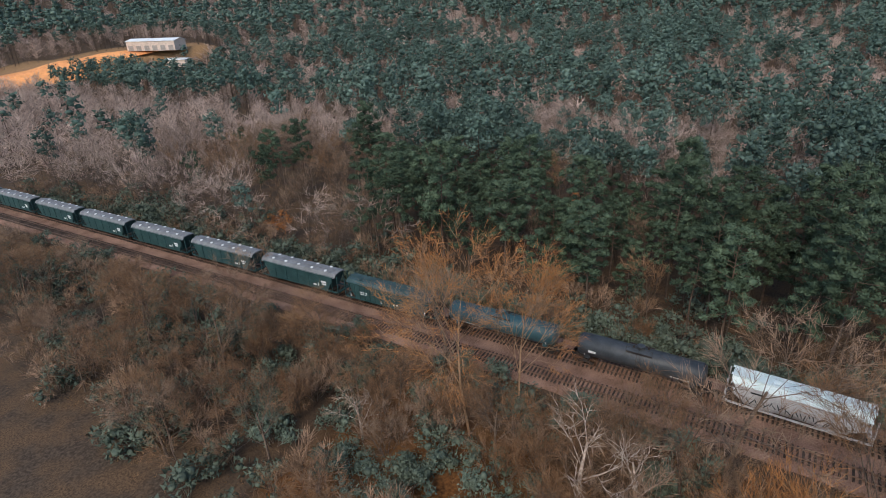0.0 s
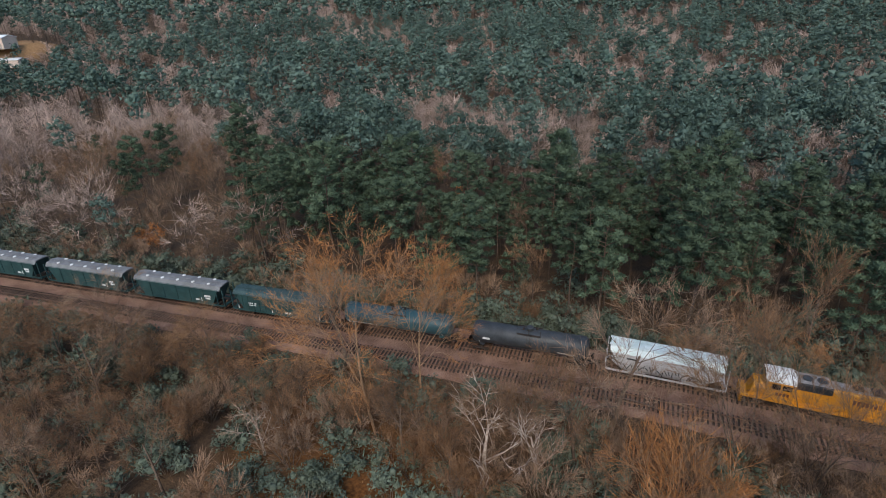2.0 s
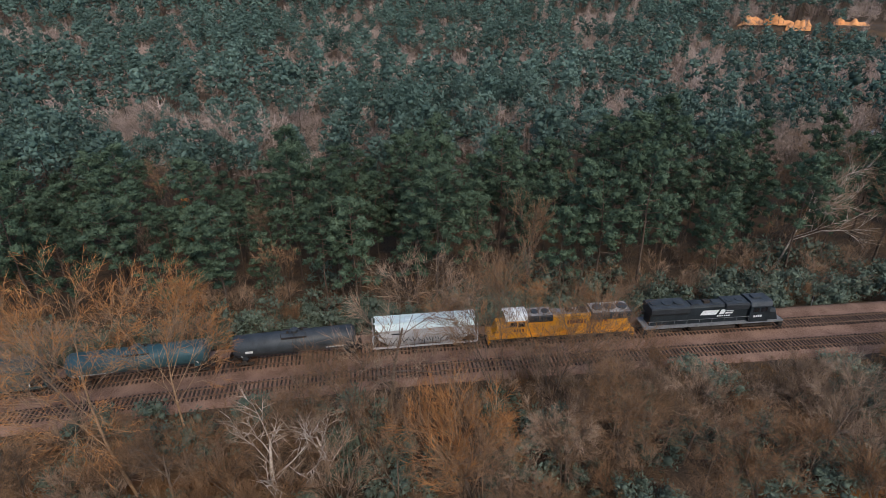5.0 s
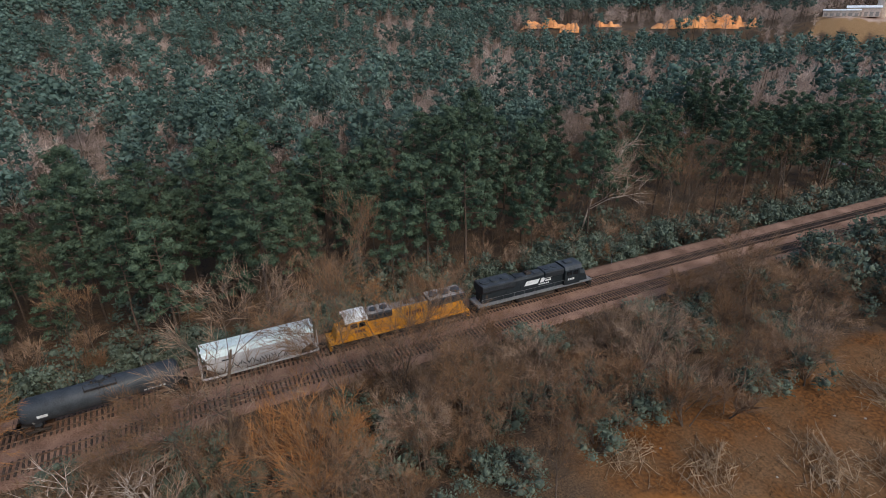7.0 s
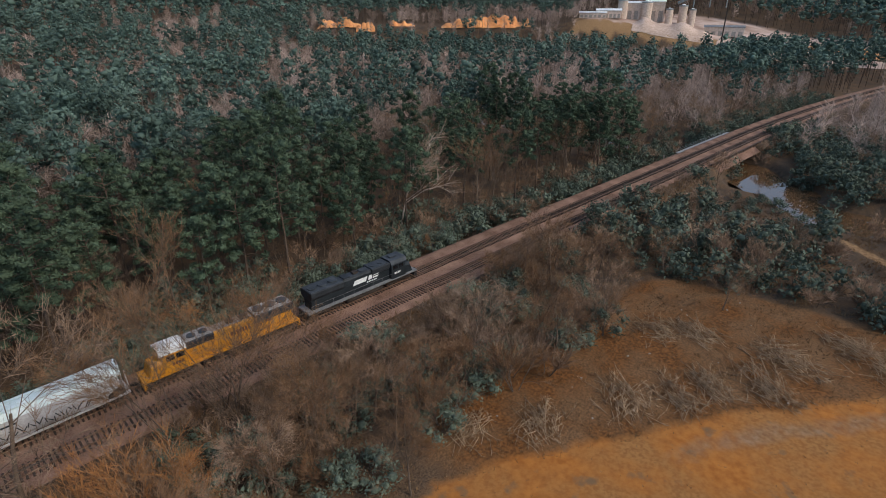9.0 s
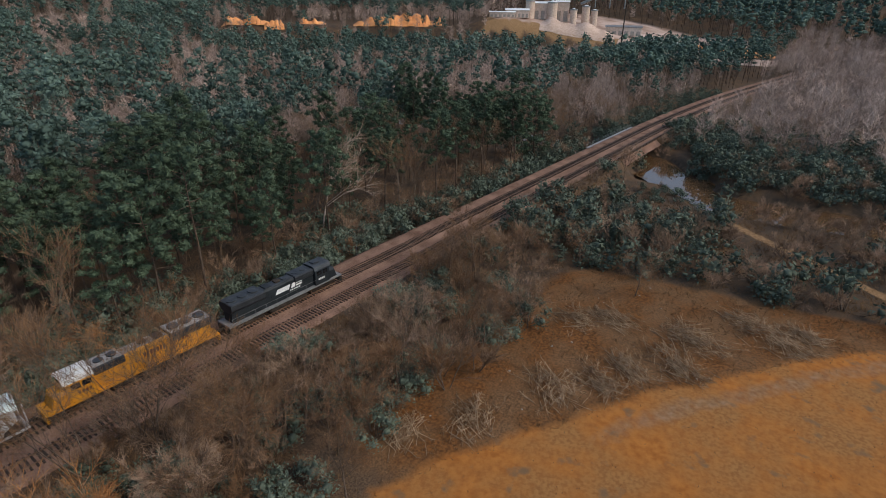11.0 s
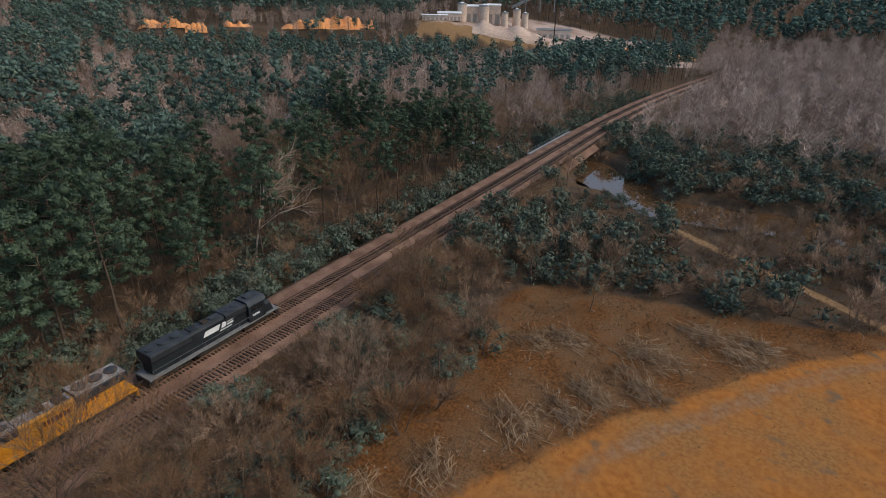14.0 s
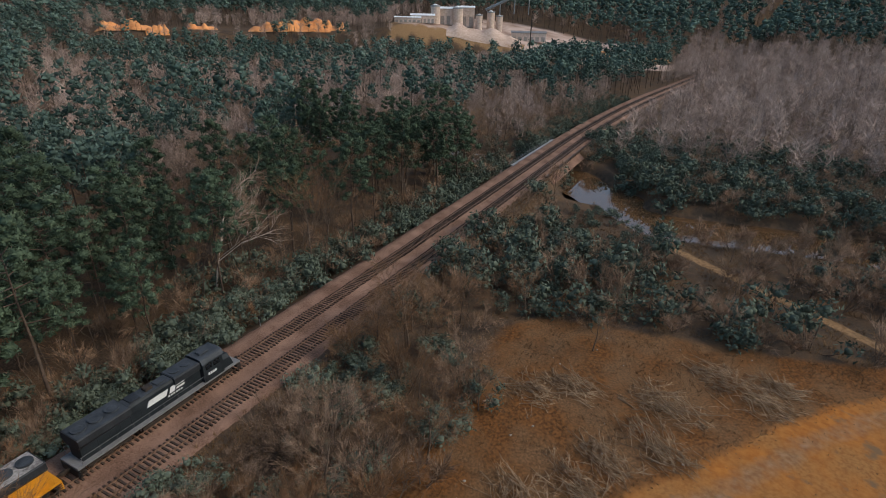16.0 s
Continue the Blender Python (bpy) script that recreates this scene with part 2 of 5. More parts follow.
colour = g_mix(g_zone("cleared"), litter, cleared, 0.5, 0.95)
colour = g_mix(g_zone("mown"), colour, scuffed, 0.46, 0.92)
colour = g_mix(g_zone("worn", 0.6), colour, g_mix(g_noise(1.1, 8), (0.15, 0.10, 0.062), (0.29, 0.20, 0.13), 0.35, 0.65), 0.75, 1.7)
colour = g_mix(g_zone("trodden"), colour, bare_earth, 0.60, 0.95)
yard = g_mix(g_noise(0.05, 6), (0.30, 0.20, 0.15), (0.52, 0.39, 0.32), 0.38, 0.62)
colour = g_mix(g_zone("yard", 0.2), colour, yard, 0.4, 0.7)
colour = g_mix(g_zone("mud"), colour, mud, 0.55, 0.9)
gl.new(colour, g_bsdf.inputs["Base Color"])
g_bump = gn.new("ShaderNodeBump")
g_bump.inputs["Strength"].default_value, g_bump.inputs["Distance"].default_value = 0.35, 0.06
gl.new(g_noise(4.0, 6.0), g_bump.inputs["Height"])
gl.new(g_bump.outputs[0], g_bsdf.inputs["Normal"])

ground_mesh = fast_mesh("ground", np.stack([fx, fy, land(fx, fy)], axis=1), [cells], [GROUND], smooth=True)
far_r, far_a = np.hypot(fx, fy + 60), np.degrees(np.arctan2(fx, fy + 60))
works = (far_r > 492) & (far_r < 560) & (((far_a > 57) & (far_a < 80)) | ((far_a > -80) & (far_a < -57)))
zones = {
    "mown": smoothstep(2.2, -2.2, fy - field_line(fx)) * (fx > -20) * (fx < 130) * (fy > -150),
    "cleared": np.maximum(smoothstep(2, -3, fx - np.interp(-fy, [20, 30, 43, 67, 100], [84, 94, 97, 101, 112])) * smoothstep(28, 36, fx)
                          * smoothstep(-22, -30, fy), 0.9 * smoothstep(-14, -20, fy) * smoothstep(-48, -40, fx) * smoothstep(-10, -18, fx) * (fy < 0)),
    "trodden": np.maximum(smoothstep(2.2, 0.8, path_distance(fx, fy)), works * 1.0),
    "worn": np.exp(-((fy - field_line(fx) + 4.5) / 2.2) ** 2) * smoothstep(38, 60, fx) * (fx < 130) * (fy > -150),
    "yard": smoothstep(503, 512, far_r) * (1 - smoothstep(600, 660, far_r)) * smoothstep(57, 59, far_a) * (1 - smoothstep(78, 84, far_a)),
    "mud": smoothstep(14, 9, np.abs(fx - creek_line(fy))) * (np.abs(fy) < 200),
}
for zone, values in zones.items():
    attribute = ground_mesh.attributes.new(zone, "FLOAT", "POINT")
    attribute.data.foreach_set("value", np.asarray(values, np.float32))
ground = tagged(new("ground", ground_mesh), "rolling ground with brown leaf litter and dry orange grass", "ground", kind="structure")

# ---- the creek's still water ----
WATER = bpy.data.materials.new("muddy_water")
WATER.use_nodes = True
w_bsdf = WATER.node_tree.nodes["Principled BSDF"]
w_bsdf.inputs["Base Color"].default_value = (0.11, 0.062, 0.030, 1)
w_bsdf.inputs["Roughness"].default_value = 0.03
w_bsdf.inputs["IOR"].default_value = 1.33
w_bsdf.inputs["Specular IOR Level"].default_value = 1.0
w_noise = WATER.node_tree.nodes.new("ShaderNodeTexNoise")
w_noise.inputs["Scale"].default_value = 1.2
w_bump = WATER.node_tree.nodes.new("ShaderNodeBump")
w_bump.inputs["Strength"].default_value, w_bump.inputs["Distance"].default_value = 0.04, 0.03
WATER.node_tree.links.new(w_noise.outputs["Fac"], w_bump.inputs["Height"])
WATER.node_tree.links.new(w_bump.outputs[0], w_bsdf.inputs["Normal"])
wy = np.arange(-200, 200.1, 4.0)
wxs = [creek_line(wy) - 16, creek_line(wy), creek_line(wy) + 16]
wv = np.concatenate([np.stack([x, wy, np.full_like(wy, -5.9)], axis=1) for x in wxs])
k = np.arange(len(wy) - 1)
wq = np.concatenate([np.stack([k + a * len(wy), k + (a + 1) * len(wy), k + 1 + (a + 1) * len(wy), k + 1 + a * len(wy)], axis=1) for a in (0, 1)])
tagged(new("creek_water", fast_mesh("creek_water", wv, [wq], [WATER])), "still muddy brown creek that mirrors the pale sky", "water", kind="structure")

# ---- railway: bed, rails and sleepers ----
BALLAST = material("rusty_ballast", (0.115, 0.064, 0.042), (0.33, 0.200, 0.142), 0.25, fine=7.0, bump=0.8, coord="Position", rough=0.95, spec=0.1)
RAIL = material("rail_steel", (0.10, 0.055, 0.035), (0.24, 0.15, 0.10), 0.3, fine=3.0, rough=0.5, metal=0.6, coord="Position", bump=0.1)
TIE = material("creosoted_wood", (0.028, 0.020, 0.015), (0.085, 0.058, 0.042), 1.5, fine=14, vary=0.4, island=0.4, rough=0.9)


def line_y(x, offset):
    return shift(x) + offset


def heading(x):
    return math.atan2(float(shift(x + 0.5) - shift(x - 0.5)), 1.0)


def strip(name, xs, profile, mat, wobble=0.0, seed=0):
    """A profile of (offset, height) drawn along the line."""
    rng = np.random.default_rng(seed)
    rows = []
    for off, z in profile:
        w = rng.normal(0, wobble, len(xs)) if wobble else 0
        rows.append(np.stack([xs, line_y(xs, off) + w, np.full(len(xs), z) + (rng.normal(0, wobble * 0.3, len(xs)) if wobble else 0)], axis=1))
    v = np.concatenate(rows)
    k = np.arange(len(xs) - 1)
    q = np.concatenate([np.stack([k + a * len(xs), k + 1 + a * len(xs), k + 1 + (a + 1) * len(xs), k + (a + 1) * len(xs)], axis=1) for a in range(len(profile) - 1)])
    return fast_mesh(name, v, [q], [mat])


xs_bed = np.arange(-420, 480, 0.8)
bed = strip("ballast_bed", xs_bed, [(-10.6, -2.3), (-9.0, -1.4), (-7.5, -0.42), (-6.8, -0.27), (-5.1, -0.25), (-3.4, -0.29), (-2.5, -0.46), (-1.7, -0.29), (0, -0.25), (1.9, -0.29), (3.2, -0.12), (4.1, -0.2), (5.4, -1.1), (6.6, -2.0)], BALLAST, 0.07)
tagged(new("ballast_bed", bed), "rust-brown stone ballast bank under two tracks", "railway bed", kind="structure")
tie_bm = bmesh.new()
bmesh.ops.create_cube(tie_bm, size=1.0, matrix=Matrix.Diagonal((0.23, 2.6, 0.18, 1)))
bmesh.ops.bevel(tie_bm, geom=tie_bm.edges[:], offset=0.02, segments=1, affect="EDGES")
tie_mesh = bpy.data.meshes.new("sleeper")
tie_bm.to_mesh(tie_mesh)
tie_mesh.materials.append(TIE)
tie_v = np.array([v.co[:] for v in tie_mesh.vertices])
tie_bm.verts.ensure_lookup_table()
tie_faces = {}
for f in tie_bm.faces:
    tie_faces.setdefault(len(f.verts), []).append([v.index for v in f.verts])
tie_bm.free()
near_ties = []
for track, offset in (("track_near", SPACING), ("track_far", 0.0)):
    root = thing(track, Matrix.Identity(4), "rusty steel railway track on dark wooden sleepers", "railway track", kind="structure")
    xs = np.arange(-420, 480, 1.5)
    for side in (-0.753, 0.753):
        rail = strip("rail", xs, [(offset + side - 0.07, -0.17), (offset + side - 0.012, -0.14), (offset + side - 0.037, -0.02), (offset + side - 0.032, 0.0),
                                  (offset + side + 0.032, 0.0), (offset + side + 0.037, -0.02), (offset + side + 0.012, -0.14), (offset + side + 0.07, -0.17)], RAIL)
        part("rail", rail, None, root)
    rng = np.random.default_rng(int(offset * 10) + 99)
    loose = {}
    base, count = [], 0
    for i in range(int(900 / 0.55)):
        x = -420 + i * 0.55 + rng.normal(0, 0.025)
        m = Matrix.Translation((x, float(line_y(x, offset)) + rng.normal(0, 0.05), -0.225 + rng.normal(0, 0.012))) @ pose(0, 0, 0, 0, 0, math.degrees(heading(x)) + rng.normal(0, 1.2))
        if -42 < x < 122:
            near_ties.append((root, m))
        else:
            r = np.array(m)
            base.append(tie_v @ r[:3, :3].T + r[:3, 3])
            count += 1
    v = np.concatenate(base)
    faces = []
    for f in tie_faces.values():
        f = np.array(f)
        faces.append((f[None] + (np.arange(count) * len(tie_v))[:, None, None]).reshape(-1, f.shape[1]))
    far_ties = part("sleepers", fast_mesh("sleepers", v, faces, [TIE]), None, root)
    tagged(far_ties, kind="stuff")

# ---- the bridge over the creek ----
STEEL = material("grey_painted_steel", (0.16, 0.17, 0.17), (0.34, 0.36, 0.36), 0.4, rough=0.6, metal=0.2, bump=0.15)
CONCRETE = material("weathered_concrete", (0.17, 0.15, 0.125), (0.36, 0.32, 0.27), 0.5, fine=6.0, bump=0.3)
IRON_BRIDGE = material("rusty_bridge_iron", (0.035, 0.024, 0.018), (0.11, 0.075, 0.055), 0.5, rough=0.7, metal=0.2, bump=0.15)
TIMBER = material("dark_bridge_timber", (0.035, 0.026, 0.020), (0.10, 0.07, 0.05), 0.8, vary=0.2, rough=0.9)


def box(bm, x0, x1, y0, y1, z0, z1, bevel=0.0):
    made = bmesh.ops.create_cube(bm, size=1.0, matrix=Matrix.Translation(((x0 + x1) / 2, (y0 + y1) / 2, (z0 + z1) / 2)) @ Matrix.Diagonal((x1 - x0, y1 - y0, z1 - z0, 1)))
    if bevel:
        edges = {e for v in made["verts"] for e in v.link_edges}
        bmesh.ops.bevel(bm, geom=list(edges), offset=bevel, segments=2, affect="EDGES")
    return bm


def cyl(bm, p0, p1, r0, r1=None, n=10, caps=True):
    p0, p1 = Vector(p0), Vector(p1)
    d = p1 - p0
    m = Matrix.Translation((p0 + p1) / 2) @ d.to_track_quat("Z", "Y").to_matrix().to_4x4()
    bmesh.ops.create_cone(bm, cap_ends=caps, segments=n, radius1=r0, radius2=r0 if r1 is None else r1, depth=d.length, matrix=m)
    return bm


bridge = thing("railway_bridge", Matrix.Translation((170, float(shift(170)), 0)), "low deck bridge with grey side walkway over the creek", "bridge", kind="structure")
for y in (-8.2, 3.6):
    b = bmesh.new()
    box(b, -8, 42, y - 0.2, y + 0.2, -2.2, -0.15)
    for k in range(17):
        box(b, -7.5 + k * 3, -7.4 + k * 3, y - 0.32, y + 0.32, -2.1, -0.2)
    part("girder", b, IRON_BRIDGE, bridge)
part("deck", box(bmesh.new(), -8, 42, -7.95, 3.35, -1.0, -0.5), CONCRETE, bridge)
for x in (-9, 4, 17, 30, 43):
    part("pier", box(bmesh.new(), x - 0.7, x + 0.7, -8.0, 3.4, -8.5, -1.0, 0.08), CONCRETE, bridge)
part("walkway", box(bmesh.new(), -2, 39, 3.85, 5.0, -0.35, -0.22), STEEL, bridge, "pale grey steel walkway")
for k in range(14):
    part("rail_post", cyl(bmesh.new(), (-2 + k * 3.15, 4.95, -0.25), (-2 + k * 3.15, 4.95, 0.85), 0.04, n=6), STEEL, bridge)
for z in (0.35, 0.85):
    part("hand_rail", cyl(bmesh.new(), (-2, 4.95, z), (39, 4.95, z), 0.03, n=6), STEEL, bridge)
marker = thing("track_marker", Matrix.Translation((157.5, 3.9, -0.4)), "short white wooden marker post beside the track", "marker post")
part("post", box(bmesh.new(), -0.08, 0.08, -0.08, 0.08, 0, 1.3, 0.01), BARK_PALE, marker)
part("plate", box(bmesh.new(), -0.12, -0.08, -0.3, 0.3, 0.9, 1.4, 0.01), BARK_PALE, marker)

signal = thing("track_sign", Matrix.Translation((64.8, 4.6, -0.75)), "small dark sign on a thin post beside the track", "sign")
part("post", cyl(bmesh.new(), (0, 0, 0), (0, 0, 2.0), 0.05, n=8), STEEL, signal)
part("plate", box(bmesh.new(), -0.03, 0.03, -0.28, 0.28, 1.45, 2.0, 0.01), TIMBER, signal)


# ---- trees ----
def unit(v):
    return v / max(np.linalg.norm(v), 1e-9)


def bare_wood(seed, height, limbs=(6, 5, 5, 6), clear=0.3, radius=0.16, spread=0.62, up=0.25, stems=1, twig=0.014, twig_len=0.8, lean=0.05, tip=None):
    """Trunk and limbs as (verts, quads), twigs as (verts, triangles)."""
    rng = np.random.default_rng(seed)
    wood, thin = [], []

    def grow(level, p, d, length, r):
        bits = 4 if level == 0 else 2 if level == 1 else 1
        knots = []
        for i in range(bits):
            d = unit(d + rng.normal(0, 0.06 if level == 0 else 0.16, 3) + np.array([0, 0, up * (0.5 if level else 0.0)]) * 0.4)
            q = p + d * length / bits
            ra, rb = r * (1 - i / bits * 0.62), r * (1 - (i + 1) / bits * 0.62)
            wood.append((p, q, ra, rb, level))
            knots.append((p, q, rb, d))
            p = q
        n = limbs[level] if level < len(limbs) else 0
        start = clear if level == 0 else 0.3
        for j in range(n):
            u = start + (1 - start) * (j + rng.uniform(0.2, 1.0)) / n
            i = min(bits - 1, int(u * bits))
            a, b, rb, dd = knots[i]
            at = a + (b - a) * (u * bits - i)
            side = unit(np.cross(dd, rng.normal(0, 1, 3)))
            angle = spread * rng.uniform(0.65, 1.3)
            way = unit(dd * math.cos(angle) + side * math.sin(angle) + np.array([0, 0, up * 0.3]))
            if level + 1 >= len(limbs):
                end = at + way * twig_len * rng.uniform(0.6, 1.4)
                thin.append((at, end, twig))
            else:
                grow(level + 1, at, way, length * rng.uniform(0.42, 0.66) * (1.15 - 0.45 * (u - start)), max(rb * rng.uniform(0.45, 0.7), twig * 1.2))
        thin.append((p, p + d * twig_len, twig * 1.3 if tip else max(twig, r * 0.38)))

    for s in range(stems):
        a = rng.uniform(0, 6.3)
        out = (0.0 if stems == 1 else rng.uniform(0.25, 0.6))
        d0 = unit(np.array([math.cos(a) * out + rng.normal(0, lean), math.sin(a) * out + rng.normal(0, lean), 1.0]))
        grow(0, np.array([math.cos(a), math.sin(a), 0.0]) * (0.2 if stems > 1 else 0) + np.array([0, 0, -0.3]), d0, height * rng.uniform(0.6, 0.72), radius * rng.uniform(0.8, 1.1))
    pieces = []
    for level in range(len(limbs)):
        part_ = [w for w in wood if w[4] == level]
        if part_:
            p0, p1, ra, rb = (np.array([w[i] for w in part_]) for i in range(4))
            pieces.append(tubes(p0, p1, ra, rb, 5 if level == 0 else 3))
    p0, p1, r = (np.array([w[i] for w in thin]) for i in range(3))
    return join(pieces), (tip or spikes)(p0, p1, r)


PHI = (1 + 5 ** 0.5) / 2
ICO_V = np.array([(a, b * PHI, 0) for a in (-1, 1) for b in (-1, 1)] + [(0, a, b * PHI) for a in (-1, 1) for b in (-1, 1)] + [(a * PHI, 0, b) for a in (-1, 1) for b in (-1, 1)]) / math.hypot(1, PHI)
ICO_F = np.array([f for f in itertools.combinations(range(12), 3) if all(np.linalg.norm(ICO_V[i] - ICO_V[j]) < 1.1 for i, j in itertools.combinations(f, 2))])
ICO_F = np.array([f if np.dot(np.cross(ICO_V[f[1]] - ICO_V[f[0]], ICO_V[f[2]] - ICO_V[f[0]]), ICO_V[f[0]]) > 0 else f[::-1] for f in ICO_F])


def puffs(rng, centres, radii, per, size, slim=0.32, flat=0.66, core=0.72, lift=0.55):
    """Cushions of needles: a lumpy heart under a coat of tufts that lie along it."""
    k = len(centres)
    hearts = ICO_V[None] * rng.uniform(0.75, 1.15, (k, 12, 1)) * (radii * core)[:, None, None] * np.array([1, 1, flat]) + centres[:, None]
    hv, ht = hearts.reshape(-1, 3), (ICO_F[None] + (np.arange(k) * 12)[:, None, None]).reshape(-1, 3)
    n = k * per
    d = rng.normal(0, 1, (n, 3)) + np.array([0, 0, 0.35])
    d /= np.linalg.norm(d, axis=1, keepdims=True)
    at = np.repeat(centres, per, axis=0) + d * np.repeat(radii, per)[:, None] * rng.uniform(0.62, 1.0, (n, 1)) * np.array([1, 1, flat])
    along = np.cross(d, rng.normal(0, 1, (n, 3)))
    along /= np.maximum(np.linalg.norm(along, axis=1, keepdims=True), 1e-6)
    way = along + d * lift * rng.uniform(0.2, 1.6, (n, 1)) + np.array([0, 0, 0.15])
    side = np.cross(way, d) + rng.normal(0, 0.22, (n, 3))
    side /= np.maximum(np.linalg.norm(side, axis=1, keepdims=True), 1e-6)
    length = size * rng.uniform(0.6, 1.3, (n, 1))
    v = np.stack([at - side * length * slim, at + side * length * slim, at + way * length * 0.9], axis=1).reshape(-1, 3)
    return join([(hv, ht), (v, np.arange(n * 3).reshape(-1, 3))])


def pine_wood(seed, height=22.0, limbs=24, crown=0.5, reach=3.6, pads=2, per=72, size=0.38, radius=0.24, sides=6, girth=1.0):
    rng = np.random.default_rng(seed)
    wood = []
    knots = [np.array([0, 0, -0.4])]
    for i in range(5):
        knots.append(knots[-1] + np.array([rng.normal(0, 0.16), rng.normal(0, 0.16), (height + 0.4) / 5]))
    for i in range(5):
        wood.append((knots[i], knots[i + 1], radius * (1 - i * 0.185), radius * (1 - (i + 1) * 0.185)))
    centres, radii = [], []
    for j in range(limbs):
        u = 1 - crown * ((j + rng.uniform(0, 1)) / limbs) ** 0.85
        h = u * height
        i = min(4, int(u * 5))
        p = knots[i] + (knots[i + 1] - knots[i]) * (u * 5 - i)
        a = j * 2.4 + rng.normal(0, 0.4)
        v = (1 - u) / crown
        length = reach * (0.28 + 0.95 * math.sin(min(1.0, v * 1.25 + 0.1) * 1.9)) * rng.uniform(0.6, 1.15)
        d = unit(np.array([math.cos(a), math.sin(a), 0.55 - 0.5 * v + rng.normal(0, 0.12)]))
        q = p + d * length
        wood.append((p, q, 0.07, 0.025))
        for k in range(pads):
            w = 1.0 - k * 0.42
            centres.append(p + d * length * w + rng.normal(0, 0.28, 3))
            radii.append(rng.uniform(0.62, 1.12) * (0.75 + 0.25 * w) * girth)
    centres.append(knots[-1] + np.array([0, 0, 0.1]))
    radii.append(0.8 * girth)
    for j in range(7):
        u = rng.uniform(0.12, max(0.3, 1 - crown))
        i = min(4, int(u * 5))
        p = knots[i] + (knots[i + 1] - knots[i]) * (u * 5 - i)
        a = rng.uniform(0, 6.3)
        wood.append((p, p + np.array([math.cos(a), math.sin(a), rng.uniform(-0.2, 0.3)]) * rng.uniform(0.5, 1.5), 0.03, 0.01))
    p0, p1, ra, rb = (np.array([w[i] for w in wood]) for i in range(4))
    return tubes(p0, p1, ra, rb, sides), puffs(rng, np.array(centres), np.array(radii), per, size)


def shrub_wood(seed, height=3.0, width=2.6, lumps=15, per=60, size=0.25):
    rng = np.random.default_rng(seed)
    wood, centres, radii = [], [], []
    for j in range(lumps):
        a, u = rng.uniform(0, 6.3), math.sqrt(rng.uniform(0, 1))
        q = np.array([math.cos(a) * u * width * 0.75, math.sin(a) * u * width * 0.75, height * rng.uniform(0.3, 0.95) * (1.15 - 0.45 * u)])
        p = np.array([q[0] * 0.15, q[1] * 0.15, -0.2])
        mid = (p + q) / 2 + rng.normal(0, 0.15, 3)
        wood += [(p, mid, 0.045, 0.03), (mid, q, 0.03, 0.012)]
        centres.append(q)
        radii.append(rng.uniform(0.55, 1.0) * width / 2.6)
    p0, p1, ra, rb = (np.array([w[i] for w in wood]) for i in range(4))
    return tubes(p0, p1, ra, rb, 4), puffs(rng, np.array(centres), np.array(radii), per, size, slim=0.36, flat=0.85, core=0.42)


def flat4(a, b):
    return (a[0], a[1], b[0], b[1])


def tree_kind(name, wood, crown, bark, leaf, label, category, crown_name="crown"):
    """The meshes of one kind of tree, to be planted many times."""
    w = fast_mesh(name + "_trunk", wood[0], [wood[1]], [bark], smooth=True)
    c = fast_mesh(name + "_" + crown_name, crown[0], [crown[1]], [leaf])
    return dict(name=name, trunk=w, crown=c, label=label, category=category, crown_name=crown_name)


def plant(kind, x, y, turn=0.0, size=1.0, tall=1.0, group="", label="", tilt=(0, 0), z=None):
    ground_z = float(land(x, y)) if z is None else z
    ob = new(kind["name"])
    ob.matrix_world = Matrix.LocRotScale((x, y, ground_z), Euler((tilt[0], tilt[1], turn)), (size, size, size * tall))
    tagged(ob, label or kind["label"], kind["category"], group)
    for nm, me in (("trunk", kind["trunk"]), (kind["crown_name"], kind["crown"])):
        p = new(nm, me)
        p.parent = ob
    return ob


PINES = [tree_kind("pine_tree", *pine_wood(s, h, n, c, rch), BARK_PINE, NEEDLES, "tall dark green loblolly pine with a bare lower trunk", "pine tree")
         for s, h, n, c, rch in ((1, 22, 27, 0.52, 3.3), (2, 24, 29, 0.48, 3.6), (3, 20, 27, 0.60, 3.1), (4, 23, 26, 0.44, 3.8), (5, 19, 28, 0.66, 2.9))]
LONE_PINE = tree_kind("pine_tree", *pine_wood(9, 16, 34, 0.86, 3.4), BARK_PINE, NEEDLES, "dense cone-shaped young pine standing alone by the creek", "pine tree")
BARE = [tree_kind("bare_tree", *bare_wood(20 + i, h, (7, 5, 5, 9), cl, r, sp + 0.06, up=0.18, twig=0.014, twig_len=1.0, tip=blades), BARK_GREY, t, "leafless brown hardwood tree with a fine twiggy crown", "tree")
        for i, (h, cl, r, sp, t) in enumerate(((12, 0.25, 0.17, 0.66, TWIG_BROWN), (13, 0.3, 0.18, 0.6, TWIG_GREY), (11, 0.2, 0.15, 0.72, TWIG_BROWN), (14, 0.35, 0.2, 0.58, TWIG_BROWN)))]
TALL_BARE = [tree_kind("bare_tree", *bare_wood(40 + i, h, (6, 5, 4, 8), cl, 0.2, sp, twig=0.022, twig_len=1.3, tip=blades), BARK_GREY, t, "tall leafless hardwood tree in the woods", "tree")
             for i, (h, cl, sp, t) in enumerate(((20, 0.4, 0.5, TWIG_BROWN), (18, 0.35, 0.55, TWIG_GREY), (21, 0.45, 0.48, TWIG_BROWN)))]
PALE = tree_kind("sycamore_tree", *bare_wood(61, 20, (8, 5, 5, 5), 0.35, 0.22, 0.62, twig=0.030, twig_len=1.1, lean=0.0), BARK_PALE, TWIG_GREY, "tall pale-barked leafless sycamore standing before dark pines", "tree")
